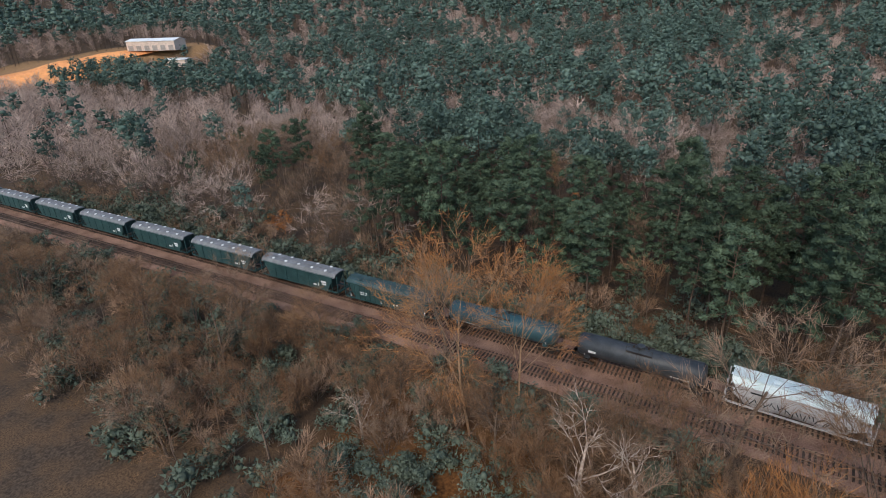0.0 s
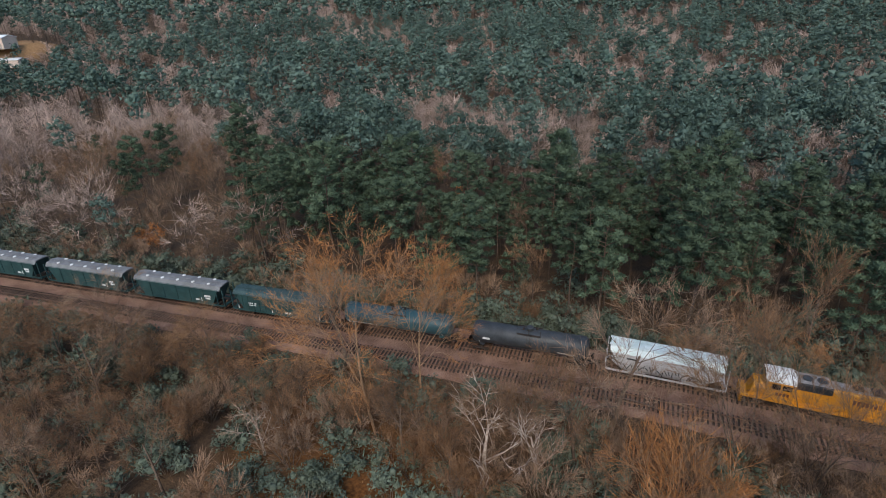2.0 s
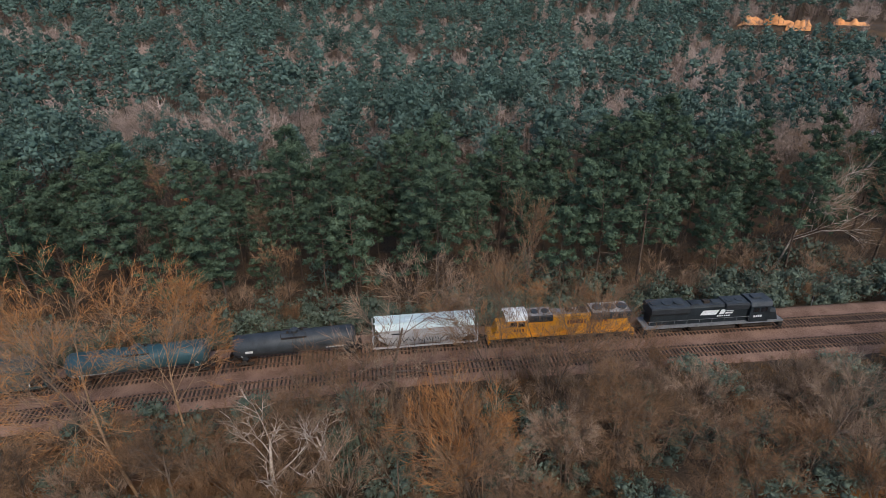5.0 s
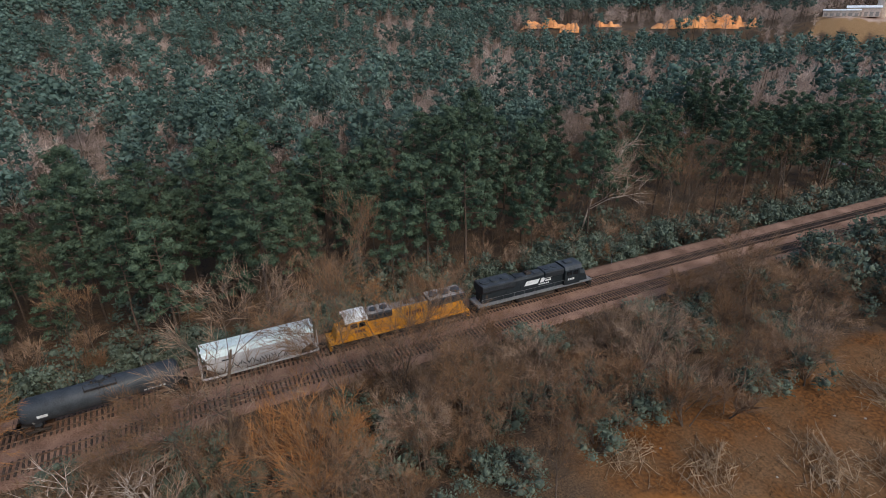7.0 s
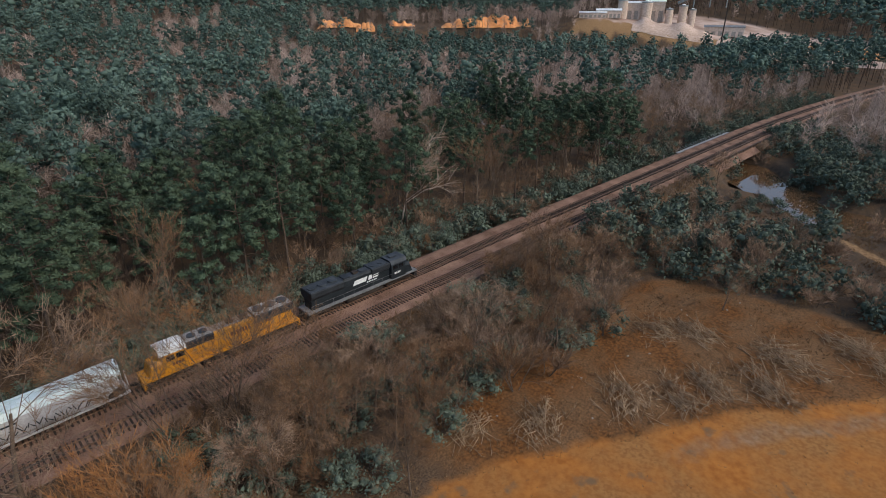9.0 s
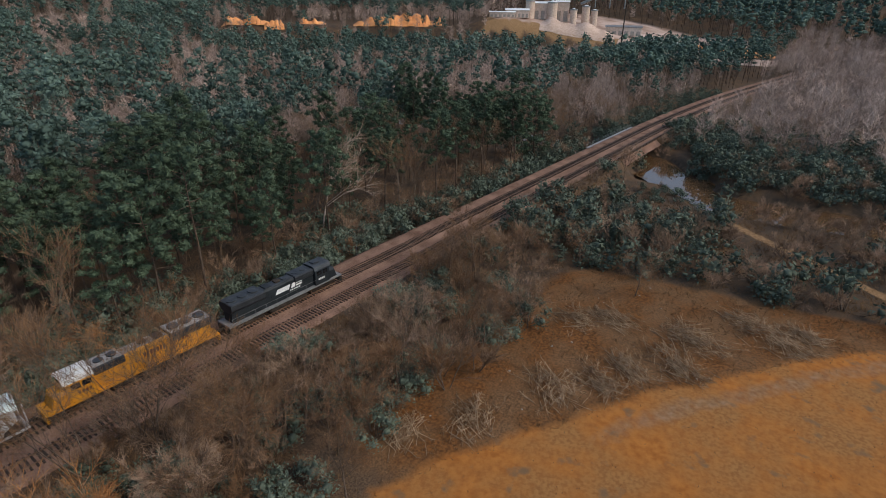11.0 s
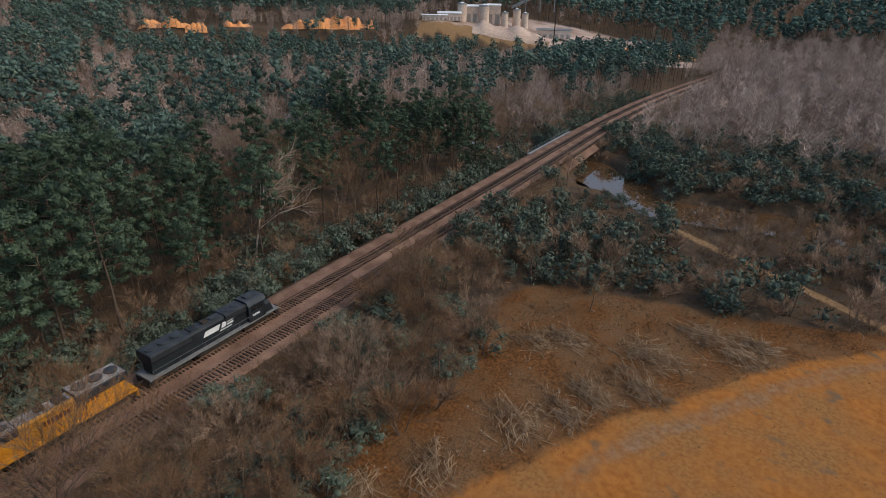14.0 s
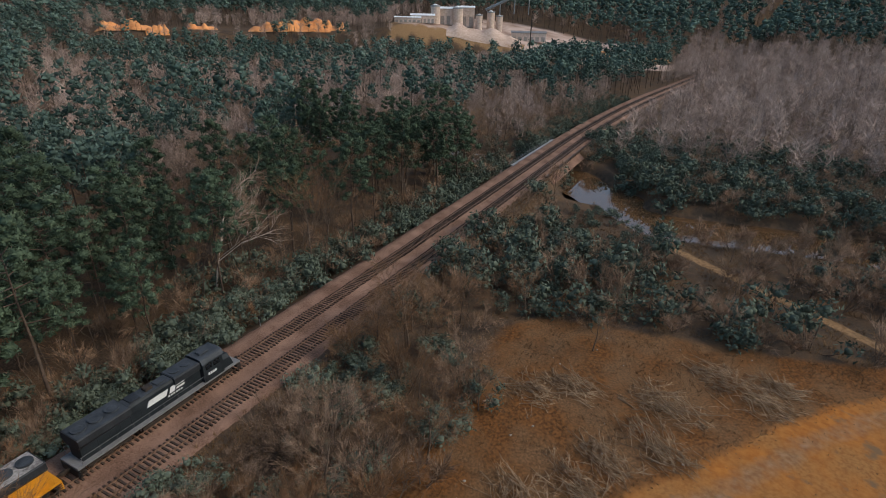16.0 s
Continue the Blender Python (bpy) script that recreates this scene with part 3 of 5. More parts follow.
WARM = [tree_kind("sycamore_tree", *bare_wood(70 + i, h, (9, 6, 6, 10), 0.42, 0.20, 0.74, up=0.2, twig=0.017, twig_len=1.0, tip=blades), BARK_TAN, TWIG_ORANGE, "leafless tree with pale limbs and orange-brown twigs", "tree") for i, h in enumerate((22, 19))]
BROKEN = tree_kind("birch_tree", *bare_wood(81, 8.5, (6, 4, 4, 4), 0.25, 0.24, 0.8, up=0.1, twig=0.022), BARK_PALE, TWIG_GREY, "low spreading tree with peeling white limbs", "tree")
FAN = tree_kind("bare_tree", *bare_wood(88, 19, (8, 5, 4, 8), 0.3, 0.11, 0.48, stems=3, twig=0.015, twig_len=1.1, tip=blades), BARK_GREY, TWIG_BROWN, "many-stemmed leafless tree with fine upright twigs", "tree")
SPRAY = [tree_kind("bare_shrub", *bare_wood(90 + i, h, (5, 5, 9), 0.12, 0.06, 0.52, stems=6, twig=0.014, twig_len=0.95, tip=blades), BARK_GREY, t, "many-stemmed leafless shrub fanning out from its base", "shrub")
         for i, (h, t) in enumerate(((6.5, TWIG_BROWN), (5.0, TWIG_GREY), (4.0, TWIG_BROWN), (5.5, TWIG_GREY)))]
SPRAY_WARM = tree_kind("bare_shrub", *bare_wood(97, 7.5, (6, 5, 10), 0.15, 0.08, 0.58, stems=6, twig=0.014, twig_len=0.95, tip=blades), BARK_TAN, TWIG_ORANGE, "bushy leafless tree with orange-tinted twigs", "shrub")
SHRUBS = [tree_kind("privet_shrub", *shrub_wood(110 + i, h, w), BARK_GREY, SHRUB_LEAF, "grey-green evergreen privet thicket", "shrub") for i, (h, w) in enumerate(((2.6, 2.6), (3.6, 2.8), (2.0, 3.0)))]
OAK_BROWN = tree_kind("oak_sapling", *shrub_wood(120, 6.0, 2.6, 22, 30, 0.26), BARK_GREY, OAK_LEAF, "small oak still holding its dead orange leaves", "tree")
SAPLINGS = [tree_kind("sapling", *bare_wood(130 + i, h, (9, 3, 2), 0.25, 0.06, 0.75, twig=0.022, twig_len=0.8), BARK_GREY, TWIG_BROWN, "slender leafless sapling at the edge of the woods", "sapling") for i, h in enumerate((9, 7, 10))]

rng = np.random.default_rng(5)
WOODS = "trees along the railway"
# trees of their own, between the railway and the camera
for kind, x, y, turn, size, tall in (
        (WARM[0], -28, -19.5, 0.6, 1.0, 1.1), (WARM[1], -24, -14.5, 2.1, 1.0, 1.1), (BROKEN, -13.5, -21.5, 0.5, 1.45, 1.0), (BROKEN, -8, -19.5, 2.6, 1.3, 1.0),
        (BARE[1], -1.5, -11.5, 0.4, 1.75, 1.0), (BARE[3], -4.5, -16.0, 1.4, 1.15, 1.0), (FAN, 12.5, -11.0, 0.2, 0.92, 1.0), (FAN, 19.0, -10.8, 1.2, 1.0, 1.0), (FAN, 23.0, -12.0, 4.2, 0.75, 1.0),
        (SPRAY_WARM, 6.5, -22.5, 0.0, 1.75, 1.0), (WARM[1], 8.0, -23.5, 1.4, 0.6, 0.9), (BARE[2], 24, -20, 0.3, 1.15, 1.0), (BARE[1], 31, -21, 1.3, 1.0, 1.0), (BARE[1], 17, -23, 3.3, 0.95, 1.0),
        (BARE[0], -62, -30, 0.3, 1.45, 1.0), (BARE[2], -52, -19, 1.3, 1.3, 1.0), (BARE[1], -70, -22, 2.3, 1.3, 1.0), (BARE[3], -45, -36, 0.7, 0.9, 1.0), (BARE[0], -78, -32, 4.0, 1.3, 1.0), (BARE[1], -57, -42, 5.0, 1.0, 1.0), (BARE[1], -36, -12, 5.0, 1.35, 1.0),
        (BARE[1], 46, -22.5, 0.0, 1.12, 1.0), (BARE[2], 56, -29.0, 1.1, 1.1, 1.05), (BARE[1], 53, -18.5, 2.2, 0.85, 1.0), (BARE[3], 74.5, -15.5, 0.3, 1.12, 1.0), (BARE[0], 70, -13.0, 1.7, 0.95, 1.0), (BARE[0], 78, -14.0, 0.9, 0.95, 1.0), (SPRAY[0], 66, -12.0, 0.5, 1.3, 1.0),
        (BARE[2], 88, -40.0, 0.5, 0.85, 0.95), (PALE, 72, 22.5, 0.9, 1.08, 1.0), (BARE[0], 152, -14, 0.2, 0.8, 0.9), (LONE_PINE, 150, 14, 0.0, 1.35, 1.0),
        (SPRAY[3], 18, -9.5, 1.0, 1.3, 1.0), (WARM[1], 20, 8.5, 0.3, 0.4, 1.0), (SPRAY[1], 30, -13.5, 0.4, 1.3, 1.0), (BARE[1], 27, -11.5, 2.0, 0.66, 1.0), (BARE[2], -36, -25, 0.8, 0.65, 1.0), (BROKEN, -39, -27, 1.9, 0.9, 1.0),
        (BARE[3], 9.5, 18.5, 0.4, 0.95, 1.1), (BARE[1], 13.5, 17.5, 1.2, 1.05, 1.15), (OAK_BROWN, -40, 42.5, 2.0, 1.25, 1.7), (OAK_BROWN, -98, 10.5, 0.0, 1.2, 1.1), (OAK_BROWN, -104, 12, 1.0, 1.0, 0.9)):
    plant(kind, x, y, turn, size, tall, WOODS, tilt=(rng.normal(0, 0.02), rng.normal(0, 0.02)))


loose_shrubs, loose_sprays = [], []
SHRUB_LOOSE = [flat4(*shrub_wood(140 + i, h, w, 10, 30, 0.36)) for i, (h, w) in enumerate(((2.6, 2.6), (3.6, 2.8), (2.0, 3.0), (3.0, 3.2)))]
SPRAY_LOOSE = [flat4(*bare_wood(150 + i, h, (4, 4, 9), 0.12, 0.06, 0.6, stems=3, twig=0.024, twig_len=1.2, tip=blades)) for i, h in enumerate((5.5, 4.5, 4.0, 6.5))]


def thicket(evergreen, x, y, turn, size, tall=1.0):
    """A shrub: a thing of its own near the middle of the line, else one of the many."""
    if -62 < x < 78 and abs(y - float(shift(x))) < (30 if y < 0 else 12.2):
        size = size * 1.25 if evergreen else size
        plant((SHRUBS if evergreen else SPRAY)[rng.integers(3 if evergreen else 4)], x, y, turn, size, tall, "thickets")
    else:
        (loose_shrubs if evergreen else loose_sprays).append((rng.integers(4), x, y, float(land(x, y)), turn, size * (1.35 if evergreen else 1.0)))


def in_clearing(x, y):
    return y < max(float(field_line(x)) + 1.0, -200) or (28 < x < np.interp(-y, [20, 30, 43, 67, 100], [84, 94, 97, 101, 112]) and y < np.interp(x, [28, 48, 62, 80, 100], [-27, -31, -34, -26, -22]))


# thickets between the railway and the camera
for x0 in np.arange(-150, 232, 3.6):
    for y0 in np.arange(-128, -9, 3.6):
        x, y = x0 + rng.uniform(-1.7, 1.7), y0 + rng.uniform(-1.7, 1.7)
        side = y - float(shift(x))
        if side > -9.6 or in_clearing(x, y) or abs(x - float(creek_line(y))) < 8.5 or math.hypot(x - 163, y + 24) < 14 or 0 < (x - 170) * 0.97 + (y + 24) * 0.24 < 30 and abs((y + 24) * 0.97 - (x - 170) * 0.24) < 4.5 or path_distance(x, y) < 2.5:
            continue
        if y < (-62 if x > -20 else -78) and x < 60:
            continue
        u = rng.uniform()
        dens = 0.9 if x < 40 else 0.8
        if x > 104 and y < -46 and x < float(creek_line(y)) - 16:
            dens = 0.3
        if x > float(creek_line(y)):
            dens = 0.8
        if -50 < x < -12 and y < -25:
            dens = 0.6
        if u > dens:
            continue
        v, t, s = rng.uniform(), rng.uniform(0, 6.3), rng.uniform(0.7, 1.1)
        if math.hypot(x - 146, y + 29) < 19:
            s *= 0.4
        if x > 95:
            if v < (0.58 if y > -46 or x > float(creek_line(y)) else 0.15):
                thicket(True, x, y, t, s * 1.55, rng.uniform(0.8, 1.2))
            elif v < 0.92:
                thicket(False, x, y, t, s * 1.3, 1.0)
            else:
                plant(BARE[rng.integers(4)], x, y, t, s * 0.5, 1.0, "thickets")
        elif v < 0.45:
            thicket(True, x, y, t, s * 1.1, rng.uniform(0.8, 1.2))
        elif v < 0.74 or side > -15:
            thicket(False, x, y, t, s * (0.85 if side > -13 else 1.3), 1.0)
        else:
            plant(BARE[rng.integers(4)], x, y, t, s * (0.95 if x < 40 else 0.78), 1.0, WOODS)

# evergreen hedge and saplings along the far side of the line
for x0 in np.arange(-190, 330, 2.6):
    for row, y0 in enumerate((8.6, 11.0, 13.6)):
        x, y = x0 + rng.uniform(-1.2, 1.2), y0 + rng.uniform(-1.0, 1.0) + float(shift(x0))
        if abs(x - float(creek_line(y))) < 9 or rng.uniform() > 0.93:
            continue
        v = rng.uniform()
        if v < 0.66:
            thicket(True, x, y, rng.uniform(0, 6.3), rng.uniform(0.8, 1.35), rng.uniform(0.8, 1.2))
        elif v < 0.85:
            thicket(False, x, y, rng.uniform(0, 6.3), rng.uniform(0.8, 1.3), 1.0)
        else:
            plant(SAPLINGS[rng.integers(3)], x, y, rng.uniform(0, 6.3), rng.uniform(0.7, 1.1), 1.0, "thickets")


def patch(x, y):
    """A slow noise over the woods, for where pines give way to bare trees."""
    return noise.noise(Vector((x * 0.014, y * 0.014, 3.0))) + 0.6 * noise.noise(Vector((x * 0.04, y * 0.04, 9.0)))


def pine_share(x, y):
    r = math.hypot(x, y + 60)
    n = patch(x, y)
    if y < -4:
        return 0.8 if r > 620 else 0.0 if x > 0 else 0.12
    if x < -72 - (y - 10) * 0.6:
        if y < 95:
            return 0.07
        return 0.75 if n > -0.1 else 0.1
    if x > 74 + (y - 10) * 0.25 and r < 330:
        return 0.75 if n > 0.22 else 0.22
    if y < 75:
        return 0.92
    if math.degrees(math.atan2(x, y + 60)) > 48 and r < 500:
        return 0.45 if n > 0.1 else 0.14
    return 0.9 if n > -0.04 or r > 620 else 0.1


# saplings and bushes under the first trees
for x0 in np.arange(-170, 330, 4.0):
    for y0 in (16.5, 20.5, 25.0):
        x, y = x0 + rng.uniform(-1.9, 1.9), y0 + rng.uniform(-1.9, 1.9) + float(shift(x0))
        if abs(x - float(creek_line(y))) < 11 or rng.uniform() > 0.62:
            continue
        v = rng.uniform()
        if v < 0.45:
            plant(SAPLINGS[rng.integers(3)], x, y, rng.uniform(0, 6.3), rng.uniform(0.8, 1.3), 1.0, "thickets")
        elif v < 0.75:
            thicket(False, x, y, rng.uniform(0, 6.3), rng.uniform(0.8, 1.2), 1.0)
        else:
            thicket(True, x, y, rng.uniform(0, 6.3), rng.uniform(1.0, 1.5), 1.1)

# the woods' first rows, tree by tree
for x0 in np.arange(-150, 215, 6.6):
    for y0 in np.arange(15, 50, 6.4):
        x, y = x0 + rng.uniform(-2.3, 2.3), y0 + rng.uniform(-2.3, 2.3)
        if abs(x - float(creek_line(y))) < 12 or y < 13 + float(shift(x)) or math.hypot(x - 72, y - 22) < 5 or math.hypot(x - 148, y - 13) < 9 or math.hypot(x - 62, y - 14) < 6 or math.hypot(x + 38, y - 38) < 6:
            continue
        t, s = rng.uniform(0, 6.3), rng.uniform(0.66, 1.16)
        p = pine_share(x, y)
        if rng.uniform() < p:
            plant(PINES[rng.integers(5)], x, y, t, s * 0.97, rng.uniform(0.9, 1.08), "pines of the woods")
        elif y < 30 and rng.uniform() < 0.4:
            plant(SAPLINGS[rng.integers(3)], x, y, t, s * 1.2, 1.0, "bare trees of the woods")
        else:
            plant(TALL_BARE[rng.integers(3)], x, y, t, s * 0.85, 1.0, "bare trees of the woods")


# brush of the banks and far thickets, too much to count

def scatter_later():
    for name, protos, places, leaf, label in (("privet_thicket", SHRUB_LOOSE, loose_shrubs, SHRUB_LEAF, "grey-green evergreen thickets along the railway and creek"),
                                              ("bare_thicket", SPRAY_LOOSE, loose_sprays, TWIG_THICKET, "leafless brown thickets along the railway and creek")):
        v, q, t, tones = scatter(protos, places)
        me = fast_mesh(name, v, [q, t], [BARK_GREY, leaf], np.r_[np.zeros(len(q)), np.ones(len(t))])
        tagged(new(name, toned(me, tones)), label, "thicket", kind="stuff")


# ---- the woods beyond, too many to count ----
def scatter(protos, places):
    """One mesh of many copies. protos: list of (wood verts, wood quads, leaf verts, leaf triangles)."""
    vs, qs, ts, tones, n = [], [], [], [], 0
    shade = np.random.default_rng(len(places)).normal(1.0, 0.17, len(places)).clip(0.62, 1.45)
    for i, (k, x, y, z, turn, size) in enumerate(places):
        wv_, wq_, lv_, lt_ = protos[k]
        c, s = math.cos(turn) * size, math.sin(turn) * size
        m = np.array([[c, -s, 0], [s, c, 0], [0, 0, size]])
        vs.append(wv_ @ m.T + (x, y, z)), qs.append(wq_ + n)
        n += len(wv_)
        vs.append(lv_ @ m.T + (x, y, z)), ts.append(lt_ + n)
        n += len(lv_)
        tones.append(np.full(len(wv_) + len(lv_), shade[i], np.float32))
    return np.concatenate(vs), np.concatenate(qs), np.concatenate(ts), np.concatenate(tones)


def toned(me, tones):
    """Each tree's own lightness, kept in the mesh."""
    me.attributes.new("tone", "FLOAT", "POINT").data.foreach_set("value", tones)
    return me


def domed_pine(seed, n, radius, per, size, reach=2.9, span=7.0, core=0.5):
    """A pine of the woods beyond: cushions set round one rounded crown."""
    r = np.random.default_rng(seed)
    stem = tubes(np.array([[0, 0, -0.5]]), np.array([[0.3, 0.2, 18.0]]), np.array([0.24]), np.array([0.06]), 3)
    a, u = np.arange(n) * 2.4 + r.normal(0, 0.3, n), np.linspace(0.0, 1.0, n)
    out = np.sqrt(np.clip(1 - (1 - u * 1.35) ** 2, 0, 1)) * reach * r.uniform(0.7, 1.1, n)
    c = np.stack([np.cos(a) * out, np.sin(a) * out, 21 - span * u ** 1.25 + r.normal(0, 0.3, n)], axis=1)
    return flat4(stem, puffs(r, c, radius * r.uniform(0.8, 1.2, n), per, size, slim=0.38, flat=0.72, core=core))


mid_pines = [domed_pine(200 + i, 16, 1.45, 24, 0.72, 2.7) for i in range(5)]
far_pines, last_pines, far_bare = [], [], []
for i in range(4):
    r = np.random.default_rng(210 + i)
    far_pines.append(domed_pine(210 + i, 6, 2.3, 12, 1.35, 2.1, 6.0))
    last_pines.append(domed_pine(216 + i, 3, 3.3, 7, 2.4, 1.8, 5.0, 0.62))
    stem = tubes(np.array([[0, 0, -0.5]]), np.array([[0.4, 0.2, 12.0]]), np.array([0.22]), np.array([0.07]), 3)
    n = 96
    z = r.uniform(2.5, 12, n)
    at = np.stack([r.normal(0, 0.9, n), r.normal(0, 0.9, n), z], axis=1)
    way = np.stack([r.normal(0, 1, n), r.normal(0, 1, n), r.uniform(0.35, 1.5, n)], axis=1)
    way /= np.linalg.norm(way, axis=1, keepdims=True)
    far_bare.append(flat4(stem, blades(at, at + way * r.uniform(2.5, 5.6, (n, 1)), np.full(n, 0.10))))
mid_bare = [flat4(*bare_wood(220 + i, 17, (7, 4, 9), 0.3, 0.17, 0.75, up=0.12, twig=0.036, twig_len=2.0, tip=blades)) for i in range(4)]
rng = np.random.default_rng(11)
groups = {("pine", 0): [], ("pine", 1): [], ("pine", 2): [], ("bare", 0): [], ("bare", 1): []}


def clear_of_trees(x, y, r, a):
    if 500 < r < 540 and 33.0 < a < 53.5 or 472 < r < 560 and 57.5 < a < 66 or 484 < r < 625 and 66 <= a < 81.5 + 2.5 * math.sin(r * 0.05):
        return True
    if 487 < r < 545 and -79 < a < -58.5:
        return True
    return False


for near, far, gap, level in ((66, 200, 6.2, 0), (200, 560, 8.0, 1), (560, 820, 11.0, 2), (820, 1250, 19.0, 2), (1250, 2000, 40, 2)):
    for x0 in np.arange(-far, far, gap):
        for y0 in np.arange(-190 if near < 300 else -0.62 * far, far, gap):
            x, y = x0 + rng.uniform(-0.45, 0.45) * gap, y0 + rng.uniform(-0.45, 0.45) * gap
            r, a = math.hypot(x, y + 60), math.degrees(math.atan2(x, y + 60))
            if r > far or (near > 66 and r < near) or a < -80 or a > 110:
                continue
            off = y - float(shift(x))
            if near == 66 and (-152 < x < 217 and 10 < y < 50):
                continue
            if -16 < off < 13 and x < 420 or clear_of_trees(x, y, r, a):
                continue
            if y < 0 and (x < 196 + rng.uniform(0, 12) and x > -150):
                continue
            if abs(x - float(creek_line(y))) < 12 and abs(y) < 200:
                continue
            kind = "pine" if rng.uniform() < pine_share(x, y) else "bare"
            groups[(kind, level if kind == "pine" else min(level, 1))].append((rng.integers(4), x, y, float(land(x, y)), rng.uniform(0, 6.3), rng.uniform(0.70, 1.18) * (1.0 if gap < 9 else 1.2 if gap < 14 else 1.7 if gap < 30 else 2.4)))
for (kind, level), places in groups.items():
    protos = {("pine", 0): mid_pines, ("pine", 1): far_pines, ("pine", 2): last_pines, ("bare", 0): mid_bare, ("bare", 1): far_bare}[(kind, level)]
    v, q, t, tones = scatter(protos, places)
    me = toned(fast_mesh("woods", v, [q, t], [BARK_PINE if kind == "pine" else BARK_GREY, NEEDLES_HAZED if kind == "pine" else TWIG_HAZED], np.r_[np.zeros(len(q)), np.ones(len(t))]), tones)
    tagged(new("pine_woods" if kind == "pine" else "bare_woods", me), "green pine woods reaching to the horizon, paled and blued as haze" if kind == "pine" else "pinkish brown leafless woods between the pines, lightened as haze", "woods", kind="stuff")

scatter_later()


# ---- the train ----
def paint(name, dark, light, rough=0.5, metal=0.0, scale=0.7, fine=9.0, spec=0.4):
    return material(name, dark, light, scale, rough, metal, fine, 0.12, spec=spec)


YELLOW = paint("armour_yellow_paint", (0.52, 0.21, 0.010), (0.72, 0.31, 0.018))
BLACK = paint("black_paint", (0.008, 0.011, 0.013), (0.026, 0.032, 0.036), 0.55, spec=0.25)
ROOF_GREY = paint("weathered_grey_roof", (0.10, 0.085, 0.075), (0.42, 0.39, 0.36), 0.7, fine=4.0)
BLACK_ROOF = paint("dusty_black_roof", (0.022, 0.026, 0.030), (0.065, 0.072, 0.08), 0.6)
WHITE = paint("white_paint", (0.55, 0.55, 0.53), (0.82, 0.82, 0.80), 0.5)
HOPPER_WHITE = paint("dirty_pale_grey_paint", (0.34, 0.31, 0.29), (0.58, 0.55, 0.53), 0.6)
HOPPER_ROOF = paint("pale_mint_roof", (0.58, 0.68, 0.64), (0.84, 0.89, 0.86), 0.5)
TANK_BLACK = paint("dull_black_tank", (0.022, 0.026, 0.030), (0.060, 0.066, 0.072), 0.5)
TANK_BLUE = paint("faded_teal_tank", (0.022, 0.060, 0.068), (0.050, 0.105, 0.115), 0.45)
GREEN = paint("dark_green_paint", (0.012, 0.038, 0.038), (0.035, 0.080, 0.078), 0.55)
GREEN_ROOF = paint("green_roof", (0.020, 0.045, 0.045), (0.060, 0.100, 0.100), 0.6)
GREY_ROOF = paint("dull_grey_roof", (0.12, 0.12, 0.12), (0.24, 0.24, 0.24), 0.65)
IRON = paint("grimy_iron", (0.018, 0.014, 0.011), (0.065, 0.048, 0.036), 0.75, 0.2)
GRILLE = paint("dark_grille", (0.012, 0.014, 0.016), (0.035, 0.038, 0.042), 0.6)
SAND_MARK = paint("reflective_marking", (0.65, 0.60, 0.45), (0.85, 0.80, 0.65), 0.4)
GLASS = bpy.data.materials.new("dark_cab_glass")
GLASS.use_nodes = True
GLASS.node_tree.nodes["Principled BSDF"].inputs["Base Color"].default_value = (0.01, 0.012, 0.014, 1)
GLASS.node_tree.nodes["Principled BSDF"].inputs["Roughness"].default_value = 0.05


def prism(bm, outline, x0, x1):
    """A cross-section of (y, z) drawn out along x, with its ends closed."""
    a = [bm.verts.new((x0, y, z)) for y, z in outline]
    b = [bm.verts.new((x1, y, z)) for y, z in outline]
    n = len(outline)
    for i in range(n):
        bm.faces.new((a[i], a[(i + 1) % n], b[(i + 1) % n], b[i]))
    bm.faces.new(a[::-1]), bm.faces.new(b)
    bmesh.ops.recalc_face_normals(bm, faces=bm.faces[:])
    return bm


def bogie(root, x, axles, base):
    """Side frames, bolster and wheelsets; each wheel a piece of the bogie."""
    b = bmesh.new()
    half = base / 2
    for s in (-1, 1):
        box(b, x - half - 0.35, x + half + 0.35, s * 0.98 - 0.1, s * 0.98 + 0.1, 0.42, 0.72, 0.04)
        for k in range(axles):
            ax = x - half + base * k / (axles - 1)
            box(b, ax - 0.2, ax + 0.2, s * 1.0 - 0.13, s * 1.0 + 0.13, 0.3, 0.62, 0.03)
    box(b, x - 0.3, x + 0.3, -1.0, 1.0, 0.5, 0.95)
    bo = part("bogie", b, IRON, root, "grimy iron bogie")
    for k in range(axles):
        ax = x - half + base * k / (axles - 1)
        for s in (-1, 1):
            w = bmesh.new()
            cyl(w, (ax, s * 0.70, 0.47), (ax, s * 0.83, 0.47), 0.46, n=16)
            cyl(w, (ax, s * 0.66, 0.47), (ax, s * 0.71, 0.47), 0.50, n=16)
            part("wheel", w, RAIL, bo)


def coupler(root, x, s):
    b = bmesh.new()
    box(b, min(x, x + s * 0.7), max(x, x + s * 0.7), -0.12, 0.12, 0.75, 1.0, 0.03)
    box(b, min(x + s * 0.5, x + s * 0.75), max(x + s * 0.5, x + s * 0.75), -0.2, 0.2, 0.7, 1.05, 0.04)
    part("coupler", b, IRON, root)


